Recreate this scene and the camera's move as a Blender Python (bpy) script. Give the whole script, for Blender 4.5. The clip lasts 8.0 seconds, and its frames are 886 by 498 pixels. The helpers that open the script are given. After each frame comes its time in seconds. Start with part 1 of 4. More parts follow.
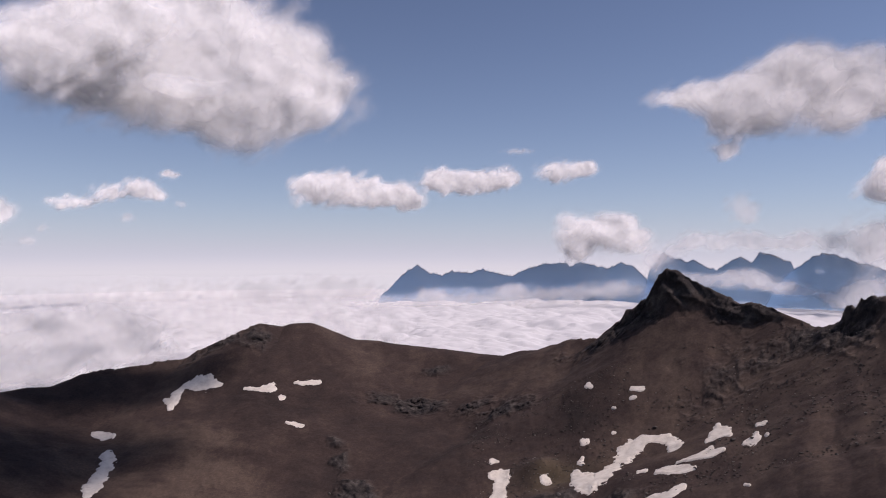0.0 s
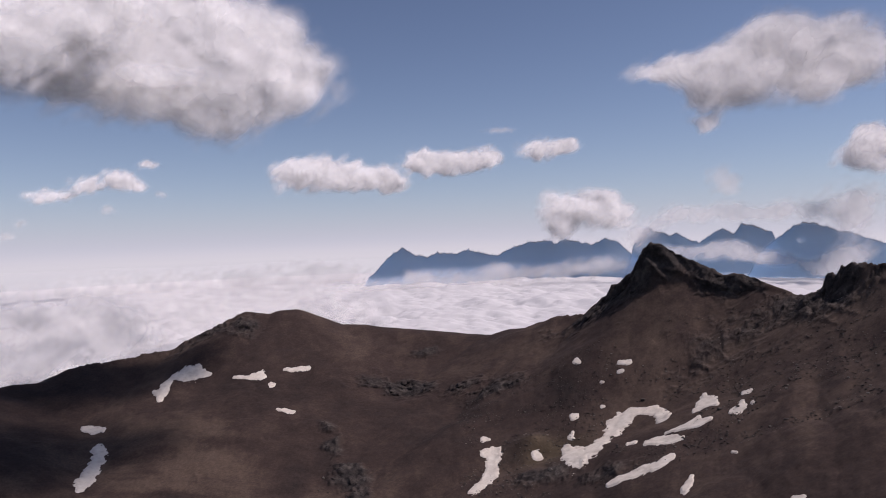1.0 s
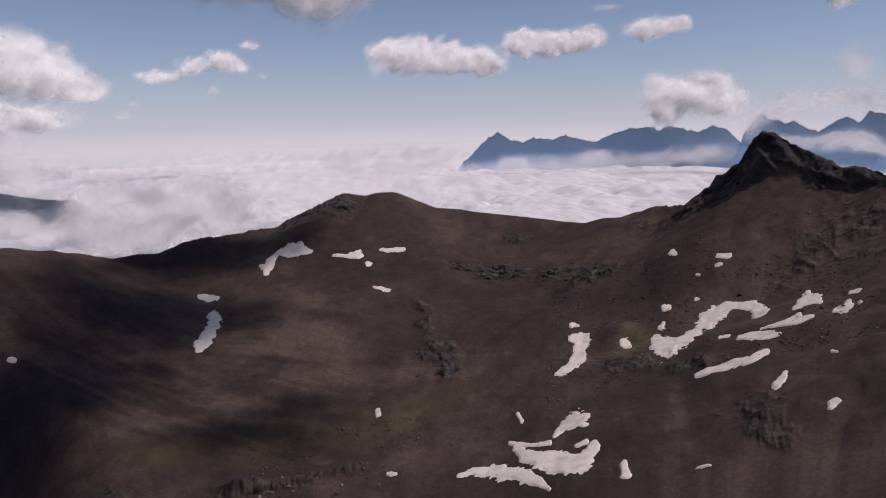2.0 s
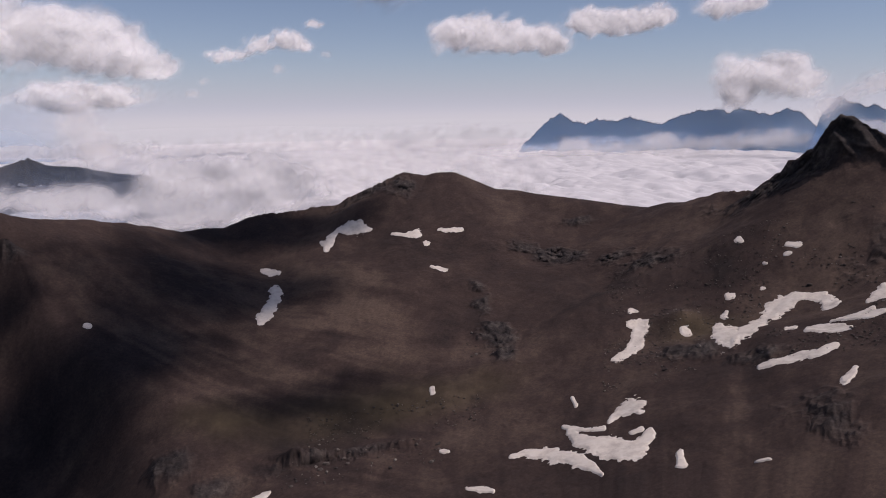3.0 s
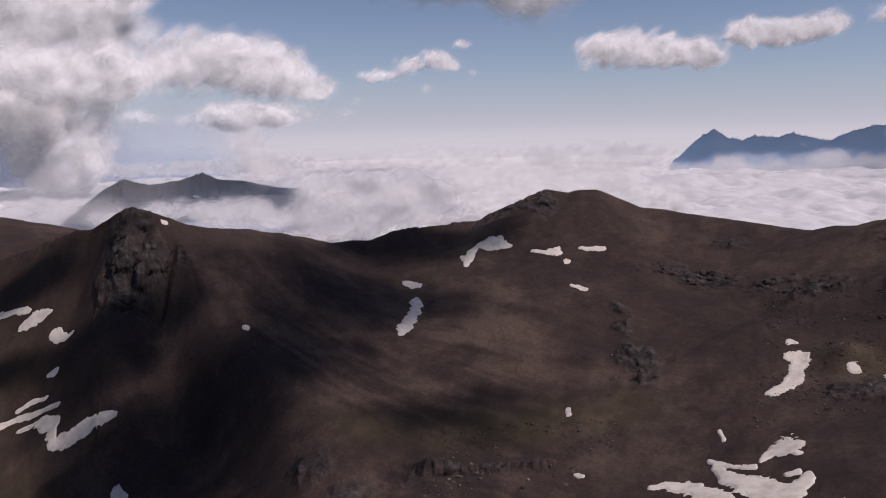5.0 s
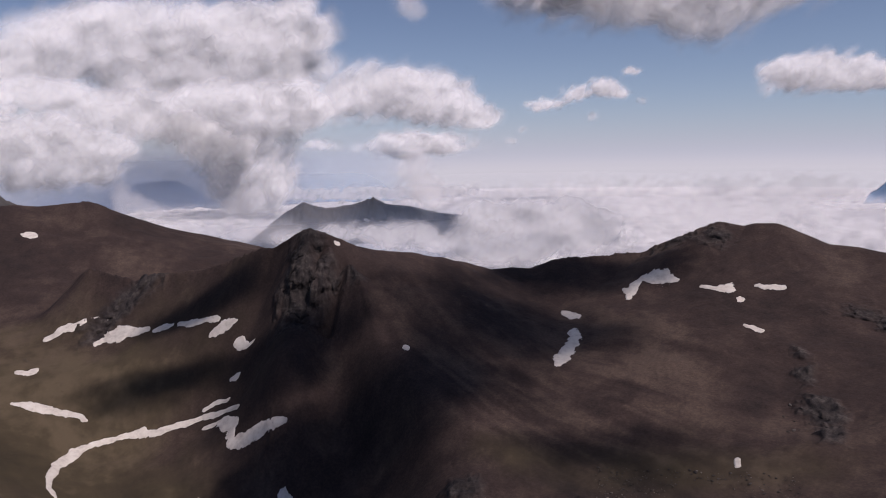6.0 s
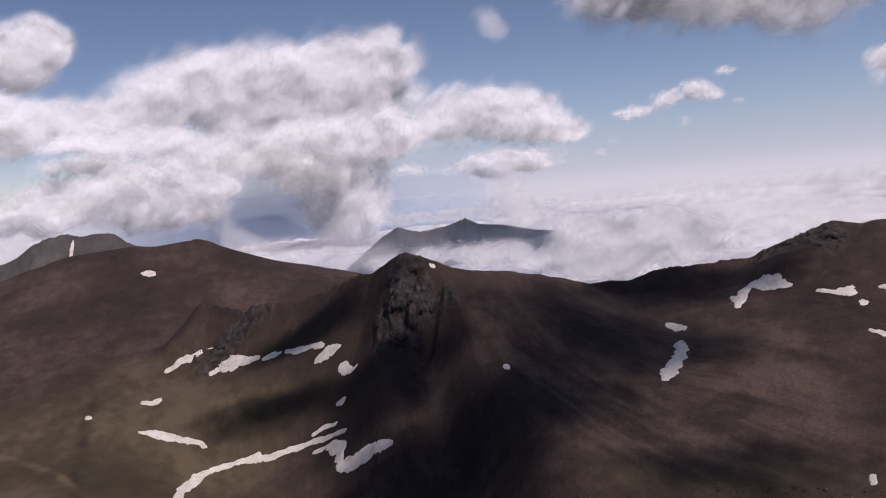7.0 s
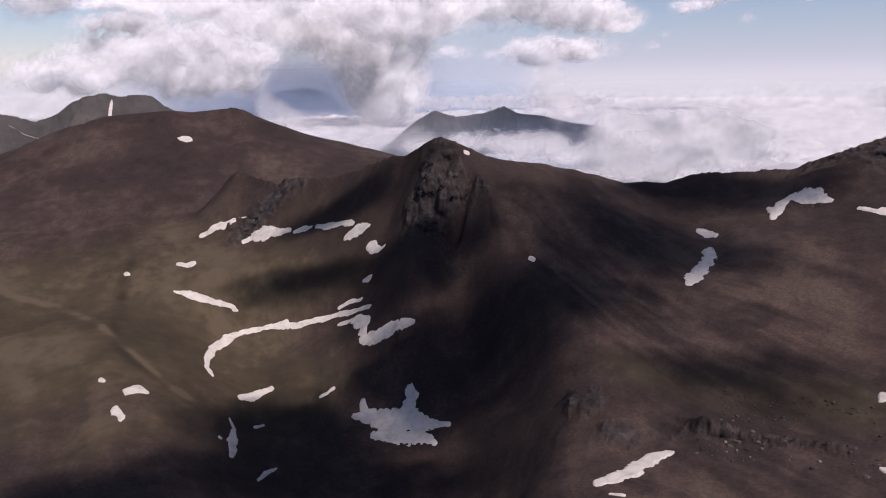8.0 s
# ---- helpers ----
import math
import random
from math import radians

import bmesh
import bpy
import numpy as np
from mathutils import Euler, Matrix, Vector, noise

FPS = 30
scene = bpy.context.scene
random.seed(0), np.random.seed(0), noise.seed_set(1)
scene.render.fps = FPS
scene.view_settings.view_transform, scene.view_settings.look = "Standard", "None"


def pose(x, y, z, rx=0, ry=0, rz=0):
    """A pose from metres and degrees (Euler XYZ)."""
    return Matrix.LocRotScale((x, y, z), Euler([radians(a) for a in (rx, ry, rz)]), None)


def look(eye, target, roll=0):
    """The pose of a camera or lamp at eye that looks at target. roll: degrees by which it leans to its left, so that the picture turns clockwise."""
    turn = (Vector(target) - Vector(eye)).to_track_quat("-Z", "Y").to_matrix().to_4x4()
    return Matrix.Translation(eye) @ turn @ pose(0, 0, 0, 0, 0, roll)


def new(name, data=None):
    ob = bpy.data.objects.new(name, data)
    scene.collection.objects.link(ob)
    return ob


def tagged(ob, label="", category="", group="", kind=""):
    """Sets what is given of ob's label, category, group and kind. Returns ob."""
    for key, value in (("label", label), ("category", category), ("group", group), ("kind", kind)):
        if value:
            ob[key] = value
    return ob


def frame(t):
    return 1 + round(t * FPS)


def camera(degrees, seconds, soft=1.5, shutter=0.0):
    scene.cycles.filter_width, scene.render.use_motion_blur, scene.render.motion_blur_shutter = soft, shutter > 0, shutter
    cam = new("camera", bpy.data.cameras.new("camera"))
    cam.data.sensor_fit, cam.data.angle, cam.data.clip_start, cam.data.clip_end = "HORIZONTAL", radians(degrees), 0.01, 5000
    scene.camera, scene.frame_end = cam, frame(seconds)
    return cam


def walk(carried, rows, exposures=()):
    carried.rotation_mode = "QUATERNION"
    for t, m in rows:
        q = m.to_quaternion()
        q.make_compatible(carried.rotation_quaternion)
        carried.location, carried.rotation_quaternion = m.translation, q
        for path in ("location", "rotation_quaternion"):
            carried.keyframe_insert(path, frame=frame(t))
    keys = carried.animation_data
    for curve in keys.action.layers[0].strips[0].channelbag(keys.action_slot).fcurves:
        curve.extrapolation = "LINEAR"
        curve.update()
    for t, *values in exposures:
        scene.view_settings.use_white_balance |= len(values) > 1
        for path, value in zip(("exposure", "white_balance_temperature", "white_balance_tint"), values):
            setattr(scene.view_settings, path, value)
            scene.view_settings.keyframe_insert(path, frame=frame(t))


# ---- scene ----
cam = camera(65.27, 8.0, 0.95)
EYE = 1.7
# seconds, yaw, pitch, roll of a camera held by hand on the summit
TURNS = [
    (0.0, 0.01, 0.11, -0.10),
    (0.5, 2.70, -1.19, 6.37),
    (1.0, -1.26, -1.44, 1.87),
    (1.5, 6.65, -3.73, -1.35),
    (1.7, 6.33, -7.65, 0.69),
    (2.8, 7.78, -12.63, 0.90),
    (3.0, 11.56, -12.23, 0.69),
    (3.5, 16.76, -13.17, 2.28),
    (4.0, 15.72, -11.65, -1.17),
    (4.5, 12.81, -14.40, 0.82),
    (5.0, 23.22, -10.68, 1.19),
    (5.2, 27.82, -7.73, 0.64),
    (6.3, 39.69, -7.22, 2.35),
    (6.5, 42.27, -4.57, 3.04),
    (7.0, 43.93, -6.13, 5.27),
    (7.5, 44.73, -13.08, 3.45),
    (8.0, 47.29, -15.30, 1.34),
]
walk(cam, [(t, pose(0.0, 0.0, EYE, 90 + pitch, roll, yaw)) for t, yaw, pitch, roll in TURNS],
     exposures=[(0.0, -0.30, 6800, 26), (1.0, -0.40, 6750, 25), (1.5, -0.48, 6750, 25), (3.5, -0.54, 6780, 25), (5.0, -0.55, 6750, 25), (6.5, -0.52, 6600, 25), (8.0, -0.27, 6600, 26)])

# ---- light ----
scene.cycles.transparent_max_bounces = 96
SUN_BEARING, SUN_HEIGHT = 88.0, 54.0
world = bpy.data.worlds.new("sky")
scene.world = world
world.use_nodes = True
wn, wl = world.node_tree.nodes, world.node_tree.links
sky = wn.new("ShaderNodeTexSky")
sky.sky_type, sky.sun_disc = "NISHITA", False
sky.sun_elevation, sky.sun_rotation = radians(SUN_HEIGHT), radians(SUN_BEARING)
sky.altitude, sky.air_density, sky.dust_density, sky.ozone_density = 2500, 1.0, 0.6, 1.3
wn["Background"].inputs["Strength"].default_value = 0.10
wl.new(sky.outputs["Color"], wn["Background"].inputs["Color"])


def polar(bearing, dist, z=0.0):
    """A place at a bearing (degrees, clockwise from +y) and distance from the summit."""
    a = radians(bearing)
    return Vector((math.sin(a) * dist, math.cos(a) * dist, z))


lamp = bpy.data.lights.new("sun", "SUN")
lamp.energy, lamp.angle, lamp.color = 4.0, radians(0.5), (1.0, 0.96, 0.91)
sun = new("sun", lamp)
sun.matrix_world = look(polar(SUN_BEARING, 1000 * math.cos(radians(SUN_HEIGHT)), 1000 * math.sin(radians(SUN_HEIGHT))), (0, 0, 0))


# ---- materials ----
def material(name):
    m = bpy.data.materials.new(name)
    m.use_nodes = True
    m.node_tree.nodes.clear()
    return m, m.node_tree.nodes, m.node_tree.links


def node(nodes, kind, **values):
    n = nodes.new("ShaderNode" + kind)
    for key, value in values.items():
        if key in n.inputs:
            n.inputs[key].default_value = value
    return n


def ramp(nodes, links, value, stops):
    r = nodes.new("ShaderNodeValToRGB")
    e = r.color_ramp.elements
    while len(e) < len(stops):
        e.new(0.5)
    for k, (at, c) in enumerate(stops):
        e[k].position, e[k].color = at, (*c, 1) if len(c) == 3 else c
    links.new(value, r.inputs[0])
    return r.outputs["Color"]


def mix(nodes, links, fac, a, b, kind="MIX"):
    m = nodes.new("ShaderNodeMix")
    m.data_type, m.blend_type = "RGBA", kind
    for socket, value in ((m.inputs[0], fac), (m.inputs[6], a), (m.inputs[7], b)):
        if isinstance(value, (int, float)):
            socket.default_value = value
        elif isinstance(value, tuple):
            socket.default_value = (*value, 1)
        else:
            links.new(value, socket)
    return m.outputs[2]


def noise_at(nodes, links, scale, detail=6, rough=0.6, place=None, warp=0.0):
    n = node(nodes, "TexNoise", Scale=scale, Detail=detail, Roughness=rough, Distortion=warp)
    if place is None:
        place = nodes.new("ShaderNodeTexCoord").outputs["Object"]
    links.new(place, n.inputs["Vector"])
    return n.outputs["Fac"]


def stretched(nodes, links, scale, turn=0.0):
    c, m = nodes.new("ShaderNodeTexCoord"), nodes.new("ShaderNodeMapping")
    m.inputs["Scale"].default_value = scale
    m.inputs["Rotation"].default_value = (0, 0, radians(turn))
    links.new(c.outputs["Object"], m.inputs["Vector"])
    return m.outputs["Vector"]


def attribute(nodes, name):
    a = nodes.new("ShaderNodeAttribute")
    a.attribute_name = name
    return a.outputs["Fac"]


def ground_material():
    m, n, l = material("scree_and_turf")
    scree = ramp(n, l, attribute(n, "tone"), [(0.12, (0.027, 0.0205, 0.0195)), (0.5, (0.052, 0.0355, 0.031)), (0.9, (0.100, 0.071, 0.056))])
    fine = ramp(n, l, noise_at(n, l, 0.35, 8, 0.8), [(0.32, (0.40, 0.40, 0.42)), (0.5, (0.95, 0.95, 0.95)), (0.7, (1.75, 1.68, 1.6))])
    scree = mix(n, l, 0.6, scree, fine, "MULTIPLY")
    turf = ramp(n, l, attribute(n, "tone"), [(0.1, (0.048, 0.038, 0.024)), (0.55, (0.080, 0.062, 0.037)), (0.75, (0.120, 0.092, 0.057))])
    crag = ramp(n, l, noise_at(n, l, 0.08, 9, 0.7), [(0.32, (0.018, 0.0165, 0.0170)), (0.52, (0.052, 0.0435, 0.041)), (0.74, (0.135, 0.117, 0.104))])
    c = mix(n, l, attribute(n, "grass"), scree, turf)
    c = mix(n, l, attribute(n, "rock"), c, crag)
    bsdf = node(n, "BsdfPrincipled", Roughness=0.95)
    bsdf.inputs["Specular IOR Level"].default_value = 0.15
    l.new(c, bsdf.inputs["Base Color"])
    bump = node(n, "Bump", Strength=0.35, Distance=1.0)
    l.new(noise_at(n, l, 0.25, 9, 0.75), bump.inputs["Height"])
    # blocks and cracks of the bare rock
    cracks = noise_at(n, l, 0.07, 7, 0.68, stretched(n, l, (1.0, 1.0, 1.6), 25), 0.6)
    height = node(n, "Math")
    height.operation = "MULTIPLY"
    l.new(cracks, height.inputs[0]), l.new(attribute(n, "rock"), height.inputs[1])
    blocks = node(n, "Bump", Strength=0.5, Distance=14.0)
    l.new(height.outputs[0], blocks.inputs["Height"]), l.new(bump.outputs[0], blocks.inputs["Normal"])
    l.new(blocks.outputs[0], bsdf.inputs["Normal"])
    l.new(bsdf.outputs[0], node(n, "OutputMaterial").inputs[0])
    return m


def snow_material():
    m, n, l = material("old_snow")
    c = ramp(n, l, noise_at(n, l, 0.12, 8, 0.7), [(0.25, (0.46, 0.40, 0.35)), (0.5, (0.68, 0.62, 0.54)), (0.75, (0.78, 0.73, 0.66))])
    bsdf = node(n, "BsdfPrincipled", Roughness=0.75)
    l.new(c, bsdf.inputs["Base Color"])
    bump = node(n, "Bump", Strength=0.3, Distance=0.4)
    l.new(noise_at(n, l, 0.5, 6, 0.6), bump.inputs["Height"])
    l.new(bump.outputs[0], bsdf.inputs["Normal"])
    l.new(bsdf.outputs[0], node(n, "OutputMaterial").inputs[0])
    return m


def stone_material():
    m, n, l = material("stone")
    tint = n.new("ShaderNodeObjectInfo")
    island = n.new("ShaderNodeNewGeometry")
    both = node(n, "Math")
    l.new(tint.outputs["Random"], both.inputs[0]), l.new(island.outputs["Random Per Island"], both.inputs[1])
    part = node(n, "Math")
    part.operation = "FRACT"
    l.new(both.outputs[0], part.inputs[0])
    c = ramp(n, l, part.outputs[0], [(0.0, (0.034, 0.028, 0.026)), (0.5, (0.060, 0.047, 0.041)), (0.85, (0.11, 0.092, 0.080)), (1.0, (0.26, 0.23, 0.20))])
    c = mix(n, l, 0.6, c, ramp(n, l, noise_at(n, l, 1.8, 6, 0.7), [(0.3, (0.5, 0.5, 0.5)), (0.7, (1.3, 1.3, 1.3))]), "MULTIPLY")
    bsdf = node(n, "BsdfPrincipled", Roughness=0.9)
    l.new(c, bsdf.inputs["Base Color"])
    l.new(bsdf.outputs[0], node(n, "OutputMaterial").inputs[0])
    return m


def far_rock_material():
    m, n, l = material("distant_rock")
    c = ramp(n, l, noise_at(n, l, 0.01, 8, 0.7), [(0.3, (0.05, 0.047, 0.045)), (0.55, (0.085, 0.075, 0.068)), (0.75, (0.14, 0.12, 0.10))])
    bsdf = node(n, "BsdfPrincipled", Roughness=0.95)
    l.new(c, bsdf.inputs["Base Color"])
    l.new(bsdf.outputs[0], node(n, "OutputMaterial").inputs[0])
    return m


def nodes_geometry(nodes):
    return nodes.new("ShaderNodeNewGeometry").outputs["Normal"]


def cloud_material(name, tone, through_light=0.5, most=1.0):
    """White droplets: light is scattered back and let through; thin rims let the sky show."""
    m, n, l = material(name)
    a, b = node(n, "BsdfDiffuse", Color=(*tone, 1)), node(n, "BsdfTranslucent", Color=(*tone, 1))
    # droplets scatter to all sides: a veil's own slope counts for little of the shading
    lift, unit = node(n, "VectorMath"), node(n, "VectorMath")
    lift.operation, unit.operation = "ADD", "NORMALIZE"
    lift.inputs[1].default_value = (0.9, 0.3, 1.9)
    l.new(nodes_geometry(n), lift.inputs[0]), l.new(lift.outputs[0], unit.inputs[0])
    l.new(unit.outputs[0], a.inputs["Normal"])
    body = node(n, "MixShader", Fac=through_light)
    l.new(a.outputs[0], body.inputs[1]), l.new(b.outputs[0], body.inputs[2])
    edge = node(n, "MapRange")
    edge.interpolation_type = "SMOOTHSTEP"
    l.new(attribute(n, "cover"), edge.inputs["Value"])
    for key, value in (("From Min", 0.0), ("From Max", 1.0), ("To Min", 0.0), ("To Max", most)):
        edge.inputs[key].default_value = value
    clear = node(n, "BsdfTransparent")
    out = node(n, "MixShader")
    l.new(edge.outputs[0], out.inputs[0]), l.new(clear.outputs[0], out.inputs[1]), l.new(body.outputs[0], out.inputs[2])
    l.new(out.outputs[0], node(n, "OutputMaterial").inputs[0])
    return m


GROUND, SNOW, FAR_ROCK, STONE = ground_material(), snow_material(), far_rock_material(), stone_material()
CLOUD = cloud_material("cumulus", (0.955, 0.96, 0.98), 0.15, 0.48)
FOG = cloud_material("fog", (0.87, 0.87, 0.89), 0.3, 0.38)
MIST = cloud_material("mist", (0.90, 0.89, 0.90), 0.3, 0.24)
SHADE_CLOUD = cloud_material("unseen_shade_cumulus", (0.95, 0.95, 0.95), 0.5)


# ---- relief of the mountain ----
def hashed(ix, iy, seed):
    h = (ix.astype(np.int64) * 374761393 + iy.astype(np.int64) * 668265263 + seed * 1442695041) & 0x7FFFFFFF
    h = ((h ^ (h >> 13)) * 1274126177) & 0x7FFFFFFF
    return ((h ^ (h >> 16)) & 0xFFFF) / 65535.0


def lattice(x, y, seed):
    """Smooth noise from -1 to 1."""
    ix, iy = np.floor(x), np.floor(y)
    fx, fy = x - ix, y - iy
    fx, fy = fx * fx * fx * (fx * (fx * 6 - 15) + 10), fy * fy * fy * (fy * (fy * 6 - 15) + 10)
    a, b = hashed(ix, iy, seed), hashed(ix + 1, iy, seed)
    c, d = hashed(ix, iy + 1, seed), hashed(ix + 1, iy + 1, seed)
    return 2 * (a + (b - a) * fx + (c - a) * fy + (a - b - c + d) * fx * fy) - 1


def fbm(x, y, seed, octaves=5, gain=0.5, ridged=False):
    total, amp, norm = 0.0, 1.0, 0.0
    for k in range(octaves):
        n = lattice(x + 17.3 * k, y - 9.1 * k, seed + k)
        total, norm, amp = total + amp * (1 - 2 * np.abs(n) if ridged else n), norm + amp, amp * gain
        x, y = 1.62 * x + 1.17 * y, 1.62 * y - 1.17 * x
    return total / norm


def smoothstep(a, b, v):
    t = np.clip((v - a) / (b - a), 0, 1)
    return t * t * (3 - 2 * t)


# crest lines: bearing, distance, height against the eye as an angle, steepness below the crest, roundness (m)
CREST_FAR = [(-180, 900, -8, .6, 30), (-130, 1300, -7, .6, 40), (-100, 1500, -6.0, .55, 50), (-79.9, 1480, -5.6, .5, 40), (-77.9, 1480, -5.15, .5, 40), (-74.5, 1480, -3.9, .5, 40),
             (-72.5, 1480, -3.4, .5, 40), (-68.6, 1480, -3.22, .5, 30), (-67.0, 1480, -3.42, .5, 20), (-63.95, 1480, -3.24, .5, 8), (-63.2, 1490, -3.66, .5, 8), (-61.6, 1520, -4.5, .5, 8),
             (-58.6, 1570, -5.9, .5, 8), (-56.5, 1620, -7.3, .5, 8), (-54.4, 1680, -8.05, .5, 10), (-50.2, 1750, -9.0, .5, 10)]
CREST_LEFT = [(-66.8, 1120, -11.0, .8, 4), (-64.5, 1060, -8.4, 1.25, 3), (-64.0, 1050, -8.1, 1.25, 3), (-63.3, 1040, -8.55, 1.25, 3), (-60.8, 1010, -9.45, 1.25, 3), (-60.4, 1005, -9.1, 1.25, 3),
              (-57.0, 965, -8.98, 1.25, 3), (-55.2, 940, -8.8, 1.25, 3), (-52.8, 908, -7.95, 1.4, 3), (-51.2, 888, -7.47, 1.5, 2), (-50.7, 884, -7.58, 1.5, 2), (-49.5, 872, -6.93, 1.8, 2), (-48.6, 860, -6.4, 1.8, 2), (-47.61, 850, -6.0, 1.6, 2)]
CREST_MID = [(-47.61, 850, -6.0, 1.6, 2), (-46.5, 856, -6.5, 1.2, 3), (-45.3, 866, -7.05, 1.0, 6), (-43.9, 880, -7.72, .7, 12), (-42.1, 900, -8.12, .6, 18), (-39.7, 925, -8.35, .55, 22), (-37.3, 950, -8.8, .55, 22),
             (-35.7, 970, -9.17, .5, 20), (-34.0, 985, -9.62, .5, 16), (-32.95, 1000, -9.92, .5, 12), (-31.0, 1010, -9.72, .5, 10), (-29.4, 1018, -9.8, .5, 8)]
CREST_HUMP = [(-29.4, 1018, -9.8, .5, 8), (-28.6, 1020, -9.7, .5, 8), (-27.4, 1028, -9.1, .5, 6), (-26.2, 1030, -8.93, .5, 6), (-22.7, 1038, -8.74, .55, 5), (-22.4, 1038, -8.57, .55, 5), (-20.2, 1040, -8.45, .6, 5),
              (-18.9, 1040, -7.68, .65, 4), (-17.4, 1043, -6.98, .7, 4), (-16.3, 1046, -6.48, .7, 4), (-14.85, 1050, -5.86, .65, 4), (-13.1, 1056, -6.13, .55, 8), (-12.2, 1058, -5.92, .5, 8), (-10.9, 1060, -5.9, .5, 8), (-10.2, 1060, -6.2, .5, 8), (-9.0, 1056, -6.84, .5, 12)]
CREST_SADDLE = [(-9.0, 1056, -6.84, .5, 12), (-7.8, 1052, -7.28, .45, 16), (-5.6, 1045, -7.41, .45, 16), (-3.9, 1036, -7.73, .43, 20), (0, 1015, -8.16, .42, 24), (3.1, 992, -8.53, .42, 22), (4.95, 980, -8.66, .42, 18),
                (6.8, 960, -8.2, .45, 14), (8.2, 942, -8.06, .48, 10), (9.3, 930, -7.63, .5, 8), (10.5, 920, -7.2, .5, 8)]
CREST_RIGHT = [(9.3, 930, -7.63, .5, 8), (10.3, 920, -7.24, .6, 4), (12.7, 894, -7.12, .7, 3), (13.8, 882, -6.2, .9, 2), (14.5, 872, -5.6, .95, 2), (15.8, 860, -5.0, 1.0, 2),
               (17.2, 850, -4.0, 1.0, 3), (18.4, 845, -3.4, 1.0, 4), (20.5, 835, -3.6, .9, 4), (22.8, 822, -4.4, .85, 4), (24.7, 808, -4.8, .85, 4), (26.3, 790, -5.1, .8, 4),
               (28.7, 768, -5.6, .75, 3), (29.9, 750, -5.3, .8, 3), (32, 730, -4.4, .85, 4), (40, 640, -3.5, .8, 5), (60, 420, -4.0, .9, 5), (100, 200, -5.0, 1.0, 4)]
# cliff blocks that stand on the crest
BLOCK_STEP = [(14.45, 870, -5.5, 2.2, 1), (14.85, 867, -4.88, 2.4, 1), (15.6, 862, -4.52, 2.4, 1), (16.0, 859, -4.05, 2.4, 1), (16.65, 855, -3.85, 2.4, 1)]
BLOCK_PEAK = [(16.75, 852, -3.4, 3, 1), (16.9, 851, -2.8, 3, 1), (17.3, 849, -2.12, 3, 1), (17.95, 846, -1.68, 2.6, 2), (18.6, 843, -1.66, 2.2, 2), (20.2, 836, -2.45, 1.7, 2), (21.3, 831, -3.05, 1.4, 2), (23.2, 820, -4.05, 1.3, 2)]
BLOCK_KNOB = [(23.3, 818, -4.08, 2, 2), (24.1, 812, -3.95, 2, 2), (24.7, 808, -4.0, 2, 2), (25.6, 800, -4.4, 1.8, 2), (26.7, 788, -4.85, 1.4, 2), (27.8, 778, -5.3, 1.2, 2)]
BLOCK_END = [(29.9, 752, -5.15, 2.2, 1), (30.15, 750, -4.65, 2.5, 1), (30.35, 748, -4.15, 2.5, 1), (30.85, 744, -4.05, 2.2, 1), (31.3, 740, -3.6, 2.2, 1), (31.9, 735, -3.32, 2, 2), (33.8, 715, -3.4, 1.8, 2)]
CREST_HOME = [(100, 200, -5.0, 1.4, 4), (100, 60, -6.0, 2.2, 2), (0, 0.01, -89.6, 2.3, 1.0), (-170, 80, -8.0, 2.0, 2), (-170, 420, -8.0, .8, 10), (-180, 900, -8, .6, 30)]
SPUR = [(-47.61, 850, -6.0, 1.6, 2), (-46.5, 840, -7.7, 1.3, 2), (-44.0, 815, -9.7, 1.0, 2), (-42.9, 770, -12.8, 1.1, 3), (-42.2, 735, -15.4, 1.1, 4), (-41.39, 700, -17.3, 1.0, 6), (-38.77, 645, -21.4, .9, 8), (-34.96, 590, -24.7, .7, 12), (-30.2, 535, -27.6, .6, 12), (-31, 490, -31.5, .7, 8), (-33.5, 420, -37.5, .8, 8)]
MORAINE = [(-31, 500, -31, .9, 5), (-29.5, 498, -30, 1.1, 4), (-27.4, 490, -28.4, 1.4, 3), (-25.3, 485, -27.6, 1.4, 3), (-21, 482, -28.1, 1.3, 3), (-17.1, 480, -28.9, 1.1, 4),
           (-12, 470, -30.8, .6, 8), (-7, 455, -33, .5, 10)]
# two rock ribs under the left peak with a gully between them, the scree at their feet, and a rib below the hump
RIB_LEFT = [(-47.61, 850, -6.0, 1.6, 1), (-48.3, 830, -8.7, 1.9, 1), (-49.5, 810, -11.3, 2.2, 1), (-50.4, 795, -13.3, 2.4, 2)]
RIB_MIDDLE = [(-46.2, 838, -7.6, 1.8, 1), (-46.4, 816, -10.0, 2.1, 1), (-47.1, 798, -12.2, 2.3, 1), (-47.9, 784, -14.6, 2.4, 2)]
TALUS = [(-48.6, 812, -14.4, .8, 12), (-49.3, 760, -17.6, .75, 25), (-50.2, 705, -21.3, .7, 30), (-51.2, 660, -24.6, .7, 30)]
RIB_HUMP = [(-14.85, 1050, -5.86, .65, 4), (-13.2, 1028, -7.2, .6, 5), (-12.0, 1005, -8.6, .55, 8)]
GULLIES = [[(-47.0, 842), (-47.7, 822), (-48.6, 802)], [(-45.3, 828), (-45.8, 806), (-46.6, 786)]]
LINES = [CREST_FAR, CREST_LEFT, CREST_MID, CREST_HUMP, CREST_SADDLE, CREST_RIGHT, CREST_HOME, SPUR, RIB_LEFT, RIB_MIDDLE, TALUS, RIB_HUMP, MORAINE, BLOCK_STEP, BLOCK_PEAK, BLOCK_KNOB, BLOCK_END]
FLOOR = -312.0


